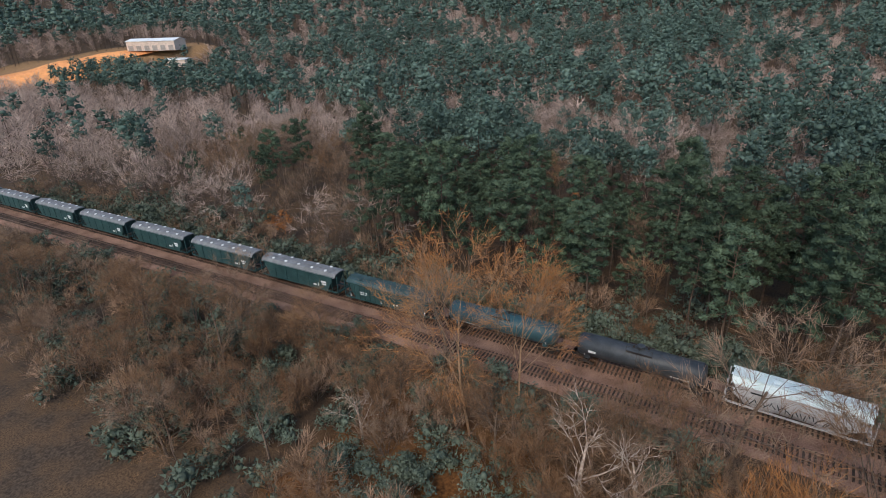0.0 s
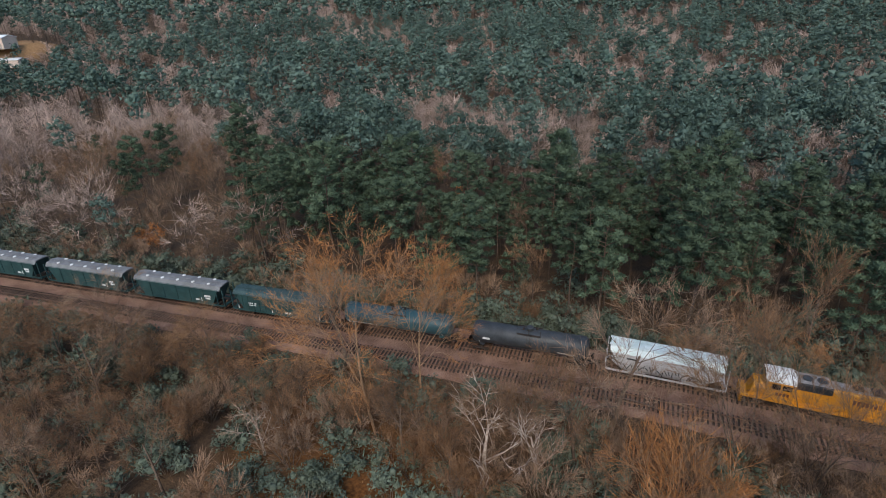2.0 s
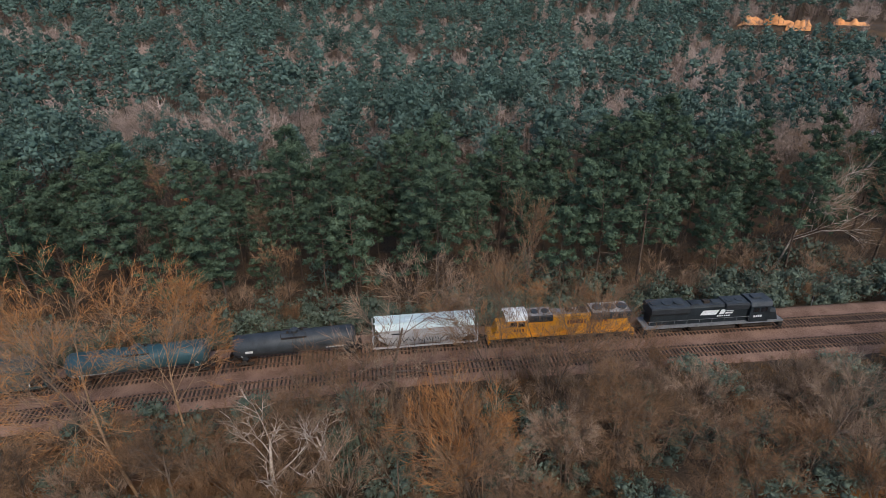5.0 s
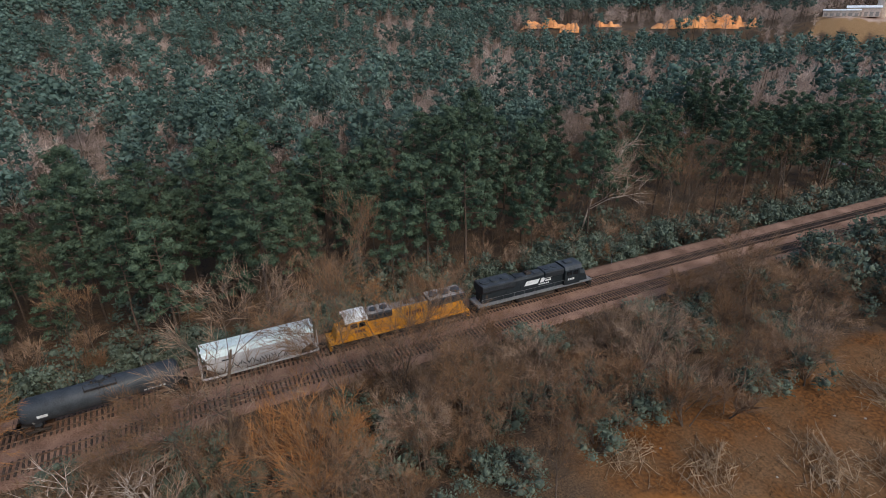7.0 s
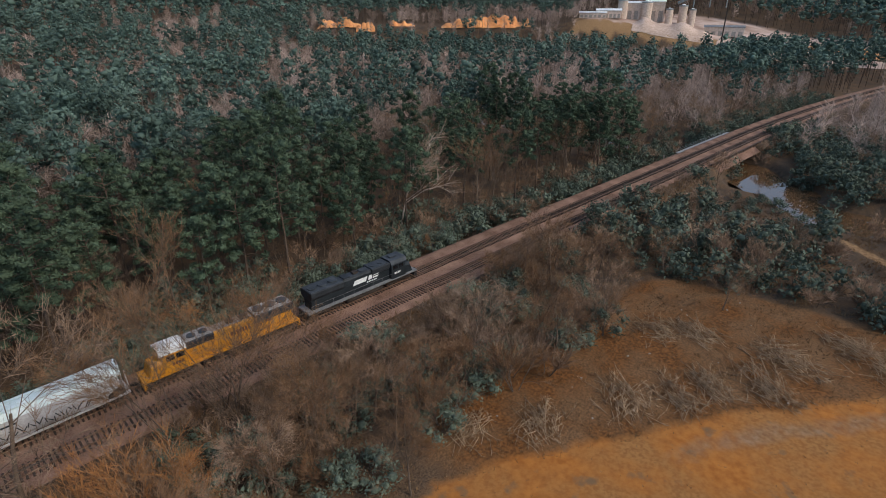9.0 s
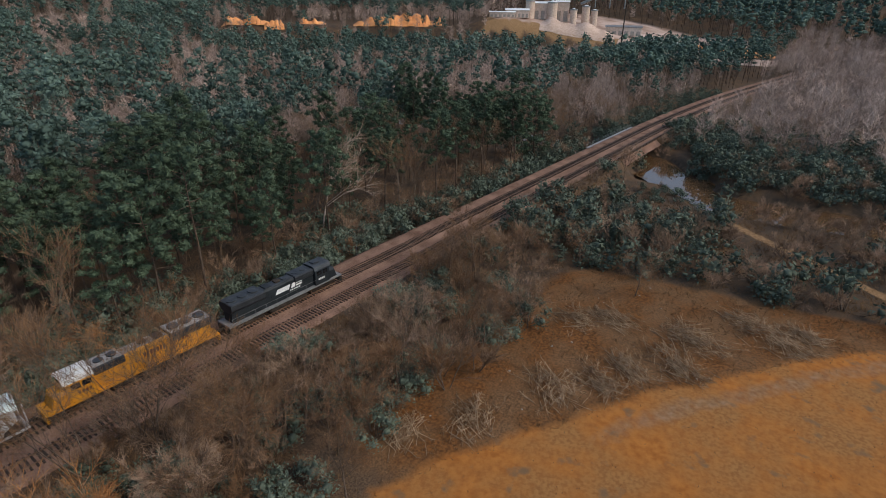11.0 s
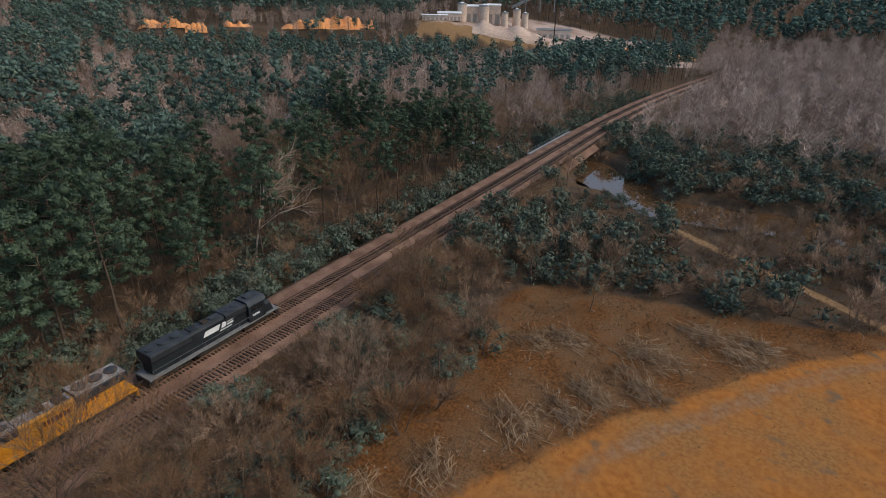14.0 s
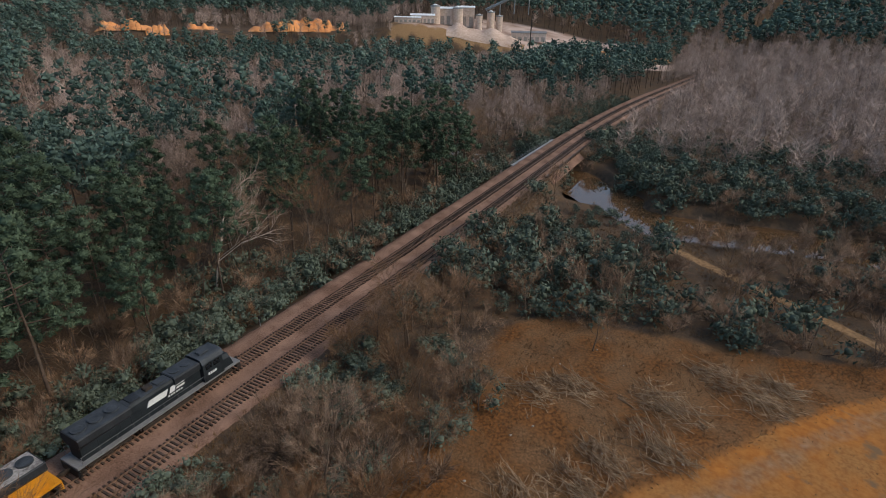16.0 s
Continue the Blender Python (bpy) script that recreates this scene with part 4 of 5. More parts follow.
def locomotive(side_paint, roof_paint, cab_roof, label, stripe, mark, mark_light):
    root = thing("locomotive", Matrix.Identity(4), label, "locomotive", "cars of the train")
    part("underframe", box(bmesh.new(), -10.4, 10.4, -1.5, 1.5, 1.18, 1.45, 0.04), stripe, root)
    part("fuel_tank", box(bmesh.new(), -3.6, 3.4, -1.4, 1.4, 0.35, 1.17, 0.22), IRON, root)
    bogie(root, -6.9, 3, 4.1), bogie(root, 6.9, 3, 4.1)
    for s in (-1, 1):
        coupler(root, s * 10.4, s)
        part("pilot", box(bmesh.new(), s * 10.25 - 0.18, s * 10.25 + 0.18, -1.45, 1.45, 0.25, 1.17, 0.05), side_paint, root)
    hood = bmesh.new()
    prism(hood, [(-0.98, 1.45), (0.98, 1.45), (0.98, 3.95), (0.8, 4.2), (-0.8, 4.2), (-0.98, 3.95)], -9.5, 4.9)
    hood_ob = part("hood", hood, side_paint, root)
    for s in (-1, 1):
        for k in range(11):
            x = -9.0 + k * 1.22
            part("hood_door", box(bmesh.new(), x, x + 1.1, s * 0.985 - 0.02, s * 0.985 + 0.02, 1.6, 3.1), side_paint, hood_ob)
    part("hood_roof", box(bmesh.new(), -4.0, 4.8, -0.78, 0.78, 4.2, 4.26, 0.02), roof_paint, root, "weathered hood roof")
    rad = bmesh.new()
    prism(rad, [(-1.0, 3.05), (1.0, 3.05), (1.5, 3.6), (1.5, 4.32), (1.36, 4.42), (-1.36, 4.42), (-1.5, 4.32), (-1.5, 3.6)], -9.7, -4.1)
    radiator = part("radiator", rad, GRILLE, root, "flared radiator with dark grilles")
    part("radiator_top", box(bmesh.new(), -9.6, -4.2, -1.34, 1.34, 4.42, 4.46), roof_paint, radiator)
    for k in range(3):
        fan = bmesh.new()
        x = -8.7 + k * 1.75
        cyl(fan, (x, 0, 4.46), (x, 0, 4.66), 0.72, n=20)
        cyl(fan, (x, 0, 4.66), (x, 0, 4.70), 0.5, 0.3, n=20)
        fan_ob = part("radiator_fan", fan, BLACK_ROOF, radiator)
    brake = bmesh.new()
    prism(brake, [(-1.0, 3.3), (1.0, 3.3), (1.25, 3.6), (1.25, 4.25), (1.1, 4.36), (-1.1, 4.36), (-1.25, 4.25), (-1.25, 3.6)], 1.4, 4.9)
    brake_ob = part("brake_housing", brake, GRILLE, root)
    part("brake_top", box(bmesh.new(), 1.5, 4.8, -1.08, 1.08, 4.36, 4.42), roof_paint, brake_ob)
    for x in (2.3, 3.8):
        part("brake_fan", cyl(bmesh.new(), (x, 0, 4.42), (x, 0, 4.52), 0.55, n=16), BLACK_ROOF, brake_ob)
    stack = bmesh.new()
    box(stack, -1.6, -0.7, -0.4, 0.4, 4.26, 4.62, 0.05)
    part("exhaust", stack, IRON, root)
    part("air_filter_hatch", box(bmesh.new(), -3.6, -2.4, -0.7, 0.7, 4.26, 4.42, 0.04), GRILLE, root)
    part("silencer", box(bmesh.new(), -0.3, 1.0, -0.5, 0.5, 4.26, 4.4, 0.05), roof_paint, root)
    cab = bmesh.new()
    prism(cab, [(-1.5, 1.45), (1.5, 1.45), (1.5, 3.9), (1.25, 4.5), (0.9, 4.62), (-0.9, 4.62), (-1.25, 4.5), (-1.5, 3.9)], 5.0, 7.9)
    cab_ob = part("cab", cab, side_paint, root)
    top = bmesh.new()
    prism(top, [(-1.52, 3.98), (-1.27, 4.54), (-0.92, 4.66), (0.92, 4.66), (1.27, 4.54), (1.52, 3.98), (1.35, 3.98), (0.9, 4.63), (-0.9, 4.63), (-1.35, 3.98)], 4.95, 8.15)
    part("cab_roof", top, cab_roof, cab_ob, "pale cab roof with rust streaks")
    part("air_conditioner", box(bmesh.new(), 5.6, 6.9, -0.5, 0.5, 4.66, 4.9, 0.06), cab_roof, cab_ob)
    for s in (-1, 1):
        for x in (5.35, 6.5):
            part("cab_window", box(bmesh.new(), x, x + 0.95, s * 1.5 - 0.02, s * 1.5 + 0.02, 3.05, 3.75, 0.01), GLASS, cab_ob)
        part("windscreen", box(bmesh.new(), 7.89, 7.93, s * 0.75 - 0.55, s * 0.75 + 0.55, 3.35, 4.1, 0.01), GLASS, cab_ob)
        part("dark_panel", box(bmesh.new(), 1.5, 4.6, s * 1.252 - 0.02, s * 1.252 + 0.02, 3.55, 4.15), GRILLE, brake_ob)
    nose = bmesh.new()
    prism(nose, [(-1.2, 1.45), (1.2, 1.45), (1.2, 2.8), (0.85, 3.25), (-0.85, 3.25), (-1.2, 2.8)], 7.9, 9.6)
    for v in nose.verts:
        if v.co.x > 9 and v.co.z > 2.5:
            v.co.x -= 0.45
            v.co.z -= 0.12
    part("nose", nose, side_paint, root)
    lamp = bmesh.new()
    for y in (-0.16, 0.16):
        cyl(lamp, (7.92, y, 4.28), (8.02, y, 4.28), 0.11, n=10)
    part("headlight", lamp, WHITE, root)
    for s in (-1, 1):
        for k in range(9):
            x = -9.8 + k * 1.85
            part("handrail_post", cyl(bmesh.new(), (x, s * 1.46, 1.45), (x, s * 1.46, 2.4), 0.025, n=6), stripe, root)
        part("handrail", cyl(bmesh.new(), (-9.9, s * 1.46, 2.4), (5.0, s * 1.46, 2.4), 0.025, n=6), stripe, root)
        for e in (-1, 1):
            st = bmesh.new()
            for k in range(4):
                box(st, e * 10.0 - 0.3, e * 10.0 + 0.3, s * 1.5 - 0.12, s * 1.5 + 0.06, 0.35 + k * 0.25, 0.40 + k * 0.25)
            part("step", st, IRON, root)
        for item in mark:
            x0, x1, z0, z1 = item[:4]
            a = bmesh.new()
            yy = item[4] if len(item) > 4 else 1.02
            box(a, x0, x1, s * yy - 0.008, s * yy + 0.008, z0, z1)
            if len(item) > 5:
                for v in a.verts:
                    v.co.x += (v.co.z - z0) * item[5]
            part("lettering_bar", a, mark_light, root)
    return root


def letters(x0, x1, n, z0, z1, y=1.02, gap=0.3):
    w = (x1 - x0) / n
    return [(x0 + i * w, x0 + (i + 1 - gap) * w, z0, z1, y) for i in range(n)]


def hopper_end(root, s, x, width, mat):
    """Ladder, corner posts and brake platform at a car's open end."""
    for y in (-width, width):
        part("corner_post", box(bmesh.new(), x - 0.07, x + 0.07, y - 0.07, y + 0.07, 1.1, 4.1), mat, root)
    lad = bmesh.new()
    for k in range(8):
        box(lad, x - 0.03, x + 0.03, -width + 0.02, -width + 0.48, 1.3 + k * 0.36, 1.34 + k * 0.36)
    part("ladder", lad, mat, root)
    part("crossover_platform", box(bmesh.new(), x - 0.35 * s - 0.25, x - 0.35 * s + 0.25, -1.3, 1.3, 1.15, 1.2), IRON, root)
    part("brake_wheel", cyl(bmesh.new(), (x, 0.5, 2.0), (x + 0.05 * s, 0.5, 2.0), 0.28, n=12), IRON, root)


def covered_hopper(length, body, roof, label, ribs=0, hatches="trough", top=4.3, width=1.52, round_side=False, marks=(), mark_paint=None, scrawl=False, sheets=0):
    root = thing("covered_hopper_car", Matrix.Identity(4), label, "freight car", "cars of the train")
    h = length / 2
    for s in (-1, 1):
        bogie(root, s * (h - 2.0), 2, 1.75), coupler(root, s * h, s)
        hopper_end(root, s, s * (h - 0.15), width - 0.1, body)
        part("end_sill", box(bmesh.new(), s * (h - 0.3) - 0.25, s * (h - 0.3) + 0.25, -1.45, 1.45, 0.95, 1.2, 0.03), body, root)
    tank = bmesh.new()
    if round_side:
        outline = [(-0.9, 1.0), (0.9, 1.0), (1.42, 1.7), (width, 2.5), (width - 0.04, 3.4), (1.25, 4.0), (0.7, top - 0.08), (-0.7, top - 0.08), (-1.25, 4.0), (-width + 0.04, 3.4), (-width, 2.5), (-1.42, 1.7)]
    else:
        outline = [(-width, 1.15), (width, 1.15), (width, 3.85), (1.1, top - 0.1), (0.5, top), (-0.5, top), (-1.1, top - 0.1), (-width, 3.85)]
    prism(tank, outline, -h + 0.9, h - 0.9)
    for v in tank.verts:
        if v.co.z < 2.0:
            v.co.x *= (h - 2.3) / (h - 0.9)
    part("body", tank, body, root)
    part("side_sill", box(bmesh.new(), -h + 0.4, h - 0.4, -width - 0.02, -width + 0.12, 0.98, 1.22), body, root)
    part("side_sill", box(bmesh.new(), -h + 0.4, h - 0.4, width - 0.12, width + 0.02, 0.98, 1.22), body, root)
    n_bays = 3 if length > 15 else 2
    for k in range(n_bays):
        x = (k - (n_bays - 1) / 2) * (length - 6.5) / max(1, n_bays - 1) * 0.8
        bay = bmesh.new()
        bmesh.ops.create_cone(bay, cap_ends=True, segments=4, radius1=0.45, radius2=1.7, depth=0.85, matrix=Matrix.Translation((x, 0, 0.75)) @ pose(0, 0, 0, 0, 0, 45))
        part("discharge_bay", bay, body, root)
    slab = bmesh.new()
    prism(slab, [(-width - 0.03, 3.80), (-1.12, top - 0.06), (-0.52, top + 0.04), (0.52, top + 0.04), (1.12, top - 0.06), (width + 0.03, 3.80), (1.0, top - 0.2), (-1.0, top - 0.2)], -h + 0.55, h - 0.55)
    roof_ob = part("roof", slab, roof, root, "sloping car roof")
    for k in range(sheets):
        x = -h + 0.9 + (length - 1.8) * k / max(1, sheets - 1)
        part("roof_seam", prism(bmesh.new(), [(-width - 0.04, 3.82), (-1.12, top - 0.02), (-0.52, top + 0.08), (0.52, top + 0.08), (1.12, top - 0.02), (width + 0.04, 3.82), (0.9, top - 0.15), (-0.9, top - 0.15)], x - 0.04, x + 0.04), roof, roof_ob)
    if hatches == "trough":
        part("running_board", box(bmesh.new(), -h + 0.4, h - 0.4, 0.62, 1.0, top + 0.06, top + 0.12), roof, roof_ob)
        part("running_board", box(bmesh.new(), -h + 0.4, h - 0.4, -1.0, -0.62, top + 0.06, top + 0.12), roof, roof_ob)
        for k in range(5):
            x = (k - 2) * (length - 3.4) / 5
            hatch = bmesh.new()
            cyl(hatch, (x, 0, top), (x, 0, top + 0.16), 0.46, n=18), cyl(hatch, (x, 0, top + 0.16), (x, 0, top + 0.22), 0.42, 0.2, n=18)
            part("hatch", hatch, roof, roof_ob)
    else:
        part("running_board", box(bmesh.new(), -h + 0.4, h - 0.4, -0.3, 0.3, top + 0.08, top + 0.13), GREY_ROOF if hatches == "pairs" else roof, roof_ob)
        for k in range(5):
            for s in (-1, 1):
                x = (k - 2) * (length - 3.0) / 5
                hatch = bmesh.new()
                cyl(hatch, (x, s * 0.78, top - 0.12), (x, s * 0.78, top + 0.10), 0.27, n=12), cyl(hatch, (x, s * 0.78, top + 0.10), (x, s * 0.78, top + 0.15), 0.25, 0.1, n=12)
                part("hatch", hatch, WHITE if hatches == "pairs" else roof, roof_ob, "round roof hatch" if hatches == "pairs" else "")
    for k in range(ribs):
        x = -h + 1.2 + (length - 2.4) * k / (ribs - 1)
        for s in (-1, 1):
            part("side_post", box(bmesh.new(), x - 0.06, x + 0.06, s * (width + 0.04) - 0.05, s * (width + 0.04) + 0.05, 1.2, 3.82), body, root)
    for x0, x1, z0, z1 in marks:
        for s in (-1, 1):
            part("lettering_bar", box(bmesh.new(), x0, x1, s * (width + 0.012) - 0.008, s * (width + 0.012) + 0.008, z0, z1), mark_paint or WHITE, root)
    if scrawl:
        r = random.Random(4)
        for k in range(26):
            x, z = -h + 2.6 + k * (length - 5.2) / 25, 1.75 + r.uniform(-0.15, 0.35)
            b = bmesh.new()
            box(b, -0.05, 0.05, -0.01, 0.01, -r.uniform(0.2, 0.5), r.uniform(0.2, 0.45))
            bmesh.ops.rotate(b, verts=b.verts[:], matrix=Matrix.Rotation(r.uniform(-0.9, 0.9), 3, "Y"))
            bmesh.ops.translate(b, verts=b.verts[:], vec=(x, -1.50 - 0.01, z + 0.25))
            part("painted_scrawl", b, BLACK, root)
    return root


def tank_car(length, shell, label, marks, radius=1.5):
    root = thing("tank_car", Matrix.Identity(4), label, "tank car", "cars of the train")
    h = length / 2
    for s in (-1, 1):
        bogie(root, s * (h - 2.1), 2, 1.75), coupler(root, s * h, s)
        part("end_sill", box(bmesh.new(), s * (h - 1.2) - 1.1, s * (h - 1.2) + 1.1, -0.5, 0.5, 0.85, 1.2, 0.03), IRON, root)
        part("end_platform", box(bmesh.new(), s * (h - 0.35) - 0.25, s * (h - 0.35) + 0.25, -1.4, 1.4, 1.12, 1.2, 0.02), IRON, root)
        for y in (-1.35, 1.35):
            part("end_handrail", cyl(bmesh.new(), (s * (h - 0.2), y, 1.2), (s * (h - 0.2), y, 2.2), 0.025, n=6), IRON, root)
        part("end_handrail", cyl(bmesh.new(), (s * (h - 0.2), -1.35, 2.2), (s * (h - 0.2), 1.35, 2.2), 0.025, n=6), IRON, root)
        part("saddle", box(bmesh.new(), s * (h - 2.3) - 0.35, s * (h - 2.3) + 0.35, -1.1, 1.1, 1.1, 1.75, 0.05), shell, root)
    zc = 1.2 + radius
    b = bmesh.new()
    rings = [(-h + 0.75, 0.0), (-h + 0.80, 0.45), (-h + 0.95, 0.78), (-h + 1.15, 0.94), (-h + 1.4, 1.0), (h - 1.4, 1.0), (h - 1.15, 0.94), (h - 0.95, 0.78), (h - 0.80, 0.45), (h - 0.75, 0.0)]
    n = 28
    loops = []
    for x, k in rings:
        if k == 0:
            loops.append([b.verts.new((x, 0, zc))])
        else:
            loops.append([b.verts.new((x, math.cos(a * 2 * math.pi / n) * radius * k, zc + math.sin(a * 2 * math.pi / n) * radius * k)) for a in range(n)])
    for p, q in zip(loops, loops[1:]):
        for i in range(n):
            j = (i + 1) % n
            if len(p) == 1:
                b.faces.new((p[0], q[i], q[j]))
            elif len(q) == 1:
                b.faces.new((p[i], p[j], q[0]))
            else:
                b.faces.new((p[i], p[j], q[j], q[i]))
    bmesh.ops.recalc_face_normals(b, faces=b.faces[:])
    for f in b.faces:
        f.smooth = True
    part("tank", b, shell, root)
    for x in (-h * 0.45, -0.2, h * 0.45):
        seam = bmesh.new()
        bmesh.ops.create_cone(seam, cap_ends=False, segments=28, radius1=radius + 0.012, radius2=radius + 0.012, depth=0.06, matrix=Matrix.Translation((x, 0, zc)) @ pose(0, 0, 0, 0, 90, 0))
        part("weld_seam", seam, shell, root)
    dome = bmesh.new()
    cyl(dome, (0, 0, zc + radius - 0.1), (0, 0, zc + radius + 0.32), 0.5, n=18), cyl(dome, (0, 0, zc + radius + 0.32), (0, 0, zc + radius + 0.40), 0.53, 0.4, n=18)
    part("manway", dome, shell, root)
    part("valve", cyl(bmesh.new(), (0.95, 0.2, zc + radius - 0.1), (0.95, 0.2, zc + radius + 0.28), 0.16, n=10), IRON, root)
    part("valve", cyl(bmesh.new(), (-0.85, -0.2, zc + radius - 0.1), (-0.85, -0.2, zc + radius + 0.22), 0.13, n=10), IRON, root)
    for s in (-1, 1):
        part("walkway", box(bmesh.new(), -1.6, 1.6, s * 0.95 - 0.28, s * 0.95 + 0.28, zc + 1.15, zc + 1.2), IRON, root)
        for x in (-1.6, 0, 1.6):
            part("walkway_post", cyl(bmesh.new(), (x, s * 1.22, zc + 1.15), (x, s * 1.22, zc + 2.05), 0.025, n=6), IRON, root)
        part("walkway_rail", cyl(bmesh.new(), (-1.6, s * 1.22, zc + 2.05), (1.6, s * 1.22, zc + 2.05), 0.025, n=6), IRON, root)
        lad = bmesh.new()
        for y in (-0.22, 0.22):
            cyl(lad, (y, s * 1.56, 1.0), (y, s * 1.56, zc + 0.35), 0.022, n=6), cyl(lad, (y, s * 1.56, zc + 0.35), (y, s * 1.22, zc + 1.2), 0.022, n=6)
        for k in range(7):
            cyl(lad, (-0.22, s * 1.56, 1.15 + k * 0.3), (0.22, s * 1.56, 1.15 + k * 0.3), 0.018, n=5)
        part("ladder", lad, IRON, root)
        for x0, x1, z0, z1 in marks:
            zz = (z0 + z1) / 2
            yy = math.sqrt(max(0.01, radius ** 2 - (zz - zc) ** 2)) + 0.012
            m = bmesh.new()
            box(m, x0, x1, s * yy - 0.01, s * yy + 0.01, z0, z1)
            tilt = math.atan2(zz - zc, yy)
            bmesh.ops.rotate(m, verts=m.verts[:], cent=((x0 + x1) / 2, s * yy, zz), matrix=Matrix.Rotation(s * tilt, 3, "X"))
            part("lettering_bar", m, WHITE, root)
    return root


black_loco = locomotive(BLACK, BLACK_ROOF, BLACK_ROOF, "black six-axle diesel locomotive with a white emblem", GREY_ROOF,
                        [(-2.2, 0.2, 2.75, 3.5, 1.02, 0.5), (0.6, 1.3, 2.75, 3.5, 1.02, 0.4), (1.6, 2.7, 3.22, 3.5, 1.02, 0.4), (1.5, 2.6, 2.8, 3.05, 1.02, 0.4)]
                        + letters(0.4, 2.4, 6, 2.38, 2.58) + letters(5.6, 6.9, 4, 2.2, 2.55, 1.512), WHITE)
LETTER_RED = paint("dark_red_lettering", (0.09, 0.02, 0.015), (0.14, 0.035, 0.02))
yellow_loco = locomotive(YELLOW, ROOF_GREY, WHITE, "yellow six-axle diesel locomotive with grey rusty roof", YELLOW, letters(-3.4, -0.6, 7, 2.75, 3.35) + letters(-6.4, -3.9, 5, 2.75, 3.35)[:5] + letters(5.5, 7.0, 4, 2.25, 2.65, 1.512), LETTER_RED)
white_hopper = covered_hopper(14.6, HOPPER_WHITE, HOPPER_ROOF, "dirty white covered hopper car with black scrawls", top=4.55, round_side=True, scrawl=True, marks=[(-4.6, -3.2, 3.1, 3.3)], mark_paint=BLACK)
black_tank = tank_car(17.6, TANK_BLACK, "dull black tank car with small white markings", letters(4.2, 6.2, 6, 1.9, 2.15, 1)[0:0] + [(4.0 + i * 0.4, 4.28 + i * 0.4, 1.95, 2.2) for i in range(6)] + [(-6.3, -5.3, 2.4, 2.75), (-6.9, -6.75, 1.5, 2.1)])
teal_tank = tank_car(18.4, TANK_BLUE, "faded teal tank car with white markings", [(-6.9 + i * 0.4, -6.62 + i * 0.4, 1.75, 1.98) for i in range(8)] + [(-7.6, -7.45, 1.5, 2.2), (-3.2, -3.08, 1.6, 2.0), (-0.2, -0.08, 1.6, 2.0), (3.4, 3.52, 1.6, 2.0), (7.0, 7.15, 1.5, 2.2)], 1.55)
green_hopper = covered_hopper(17.6, GREEN, GREEN_ROOF, "long dark green ribbed covered hopper car", ribs=16, hatches="flat", sheets=14,
                              marks=[(-5.6 + i * 0.32, -5.38 + i * 0.32, 2.35, 2.6) for i in range(5)] + [(-5.6, -4.2, 2.05, 2.2), (-7.5, -7.38, 1.3, 1.9), (6.9, 7.02, 1.3, 1.9), (1.0, 2.0, 1.5, 1.8), (-1.4, -1.28, 1.3, 1.8)])
grey_roof_hopper = covered_hopper(18.2, GREEN, GREY_ROOF, "dark green covered hopper car with a dull grey roof", ribs=7, hatches="pairs", top=4.45, marks=[(5.4, 6.6, 2.4, 2.75), (5.6, 6.5, 2.0, 2.3), (3.6, 4.4, 1.6, 1.9), (4.7, 4.85, 1.5, 2.2)])


def set_on_rails(car, x, turned=False):
    car.matrix_world = Matrix.Translation((x, float(line_y(x, 0.0)), 0)) @ pose(0, 0, 0, 0, 0, math.degrees(heading(x)) + (180 if turned else 0))
    return car


front = 55.5
for car, length, turned in ((black_loco, 21.0, False), (yellow_loco, 21.0, True), (white_hopper, 14.6, False), (black_tank, 17.6, False), (teal_tank, 18.4, False), (green_hopper, 17.6, False), (grey_roof_hopper, 18.2, False)):
    set_on_rails(car, front - length / 2, turned)
    front -= length + 1.3
for k in range(6):
    x = front - 9.1
    copy_thing(grey_roof_hopper, Matrix.Translation((x, float(line_y(x, 0.0)), 0)) @ pose(0, 0, 0, 0, 0, math.degrees(heading(x))))
    front -= 19.5


# ---- brush piles, stones and dry grass in the clearing ----
STICKS = material("cut_branches", (0.18, 0.11, 0.062), (0.48, 0.34, 0.21), 0.6, vary=0.15, island=0.35, bump=0)


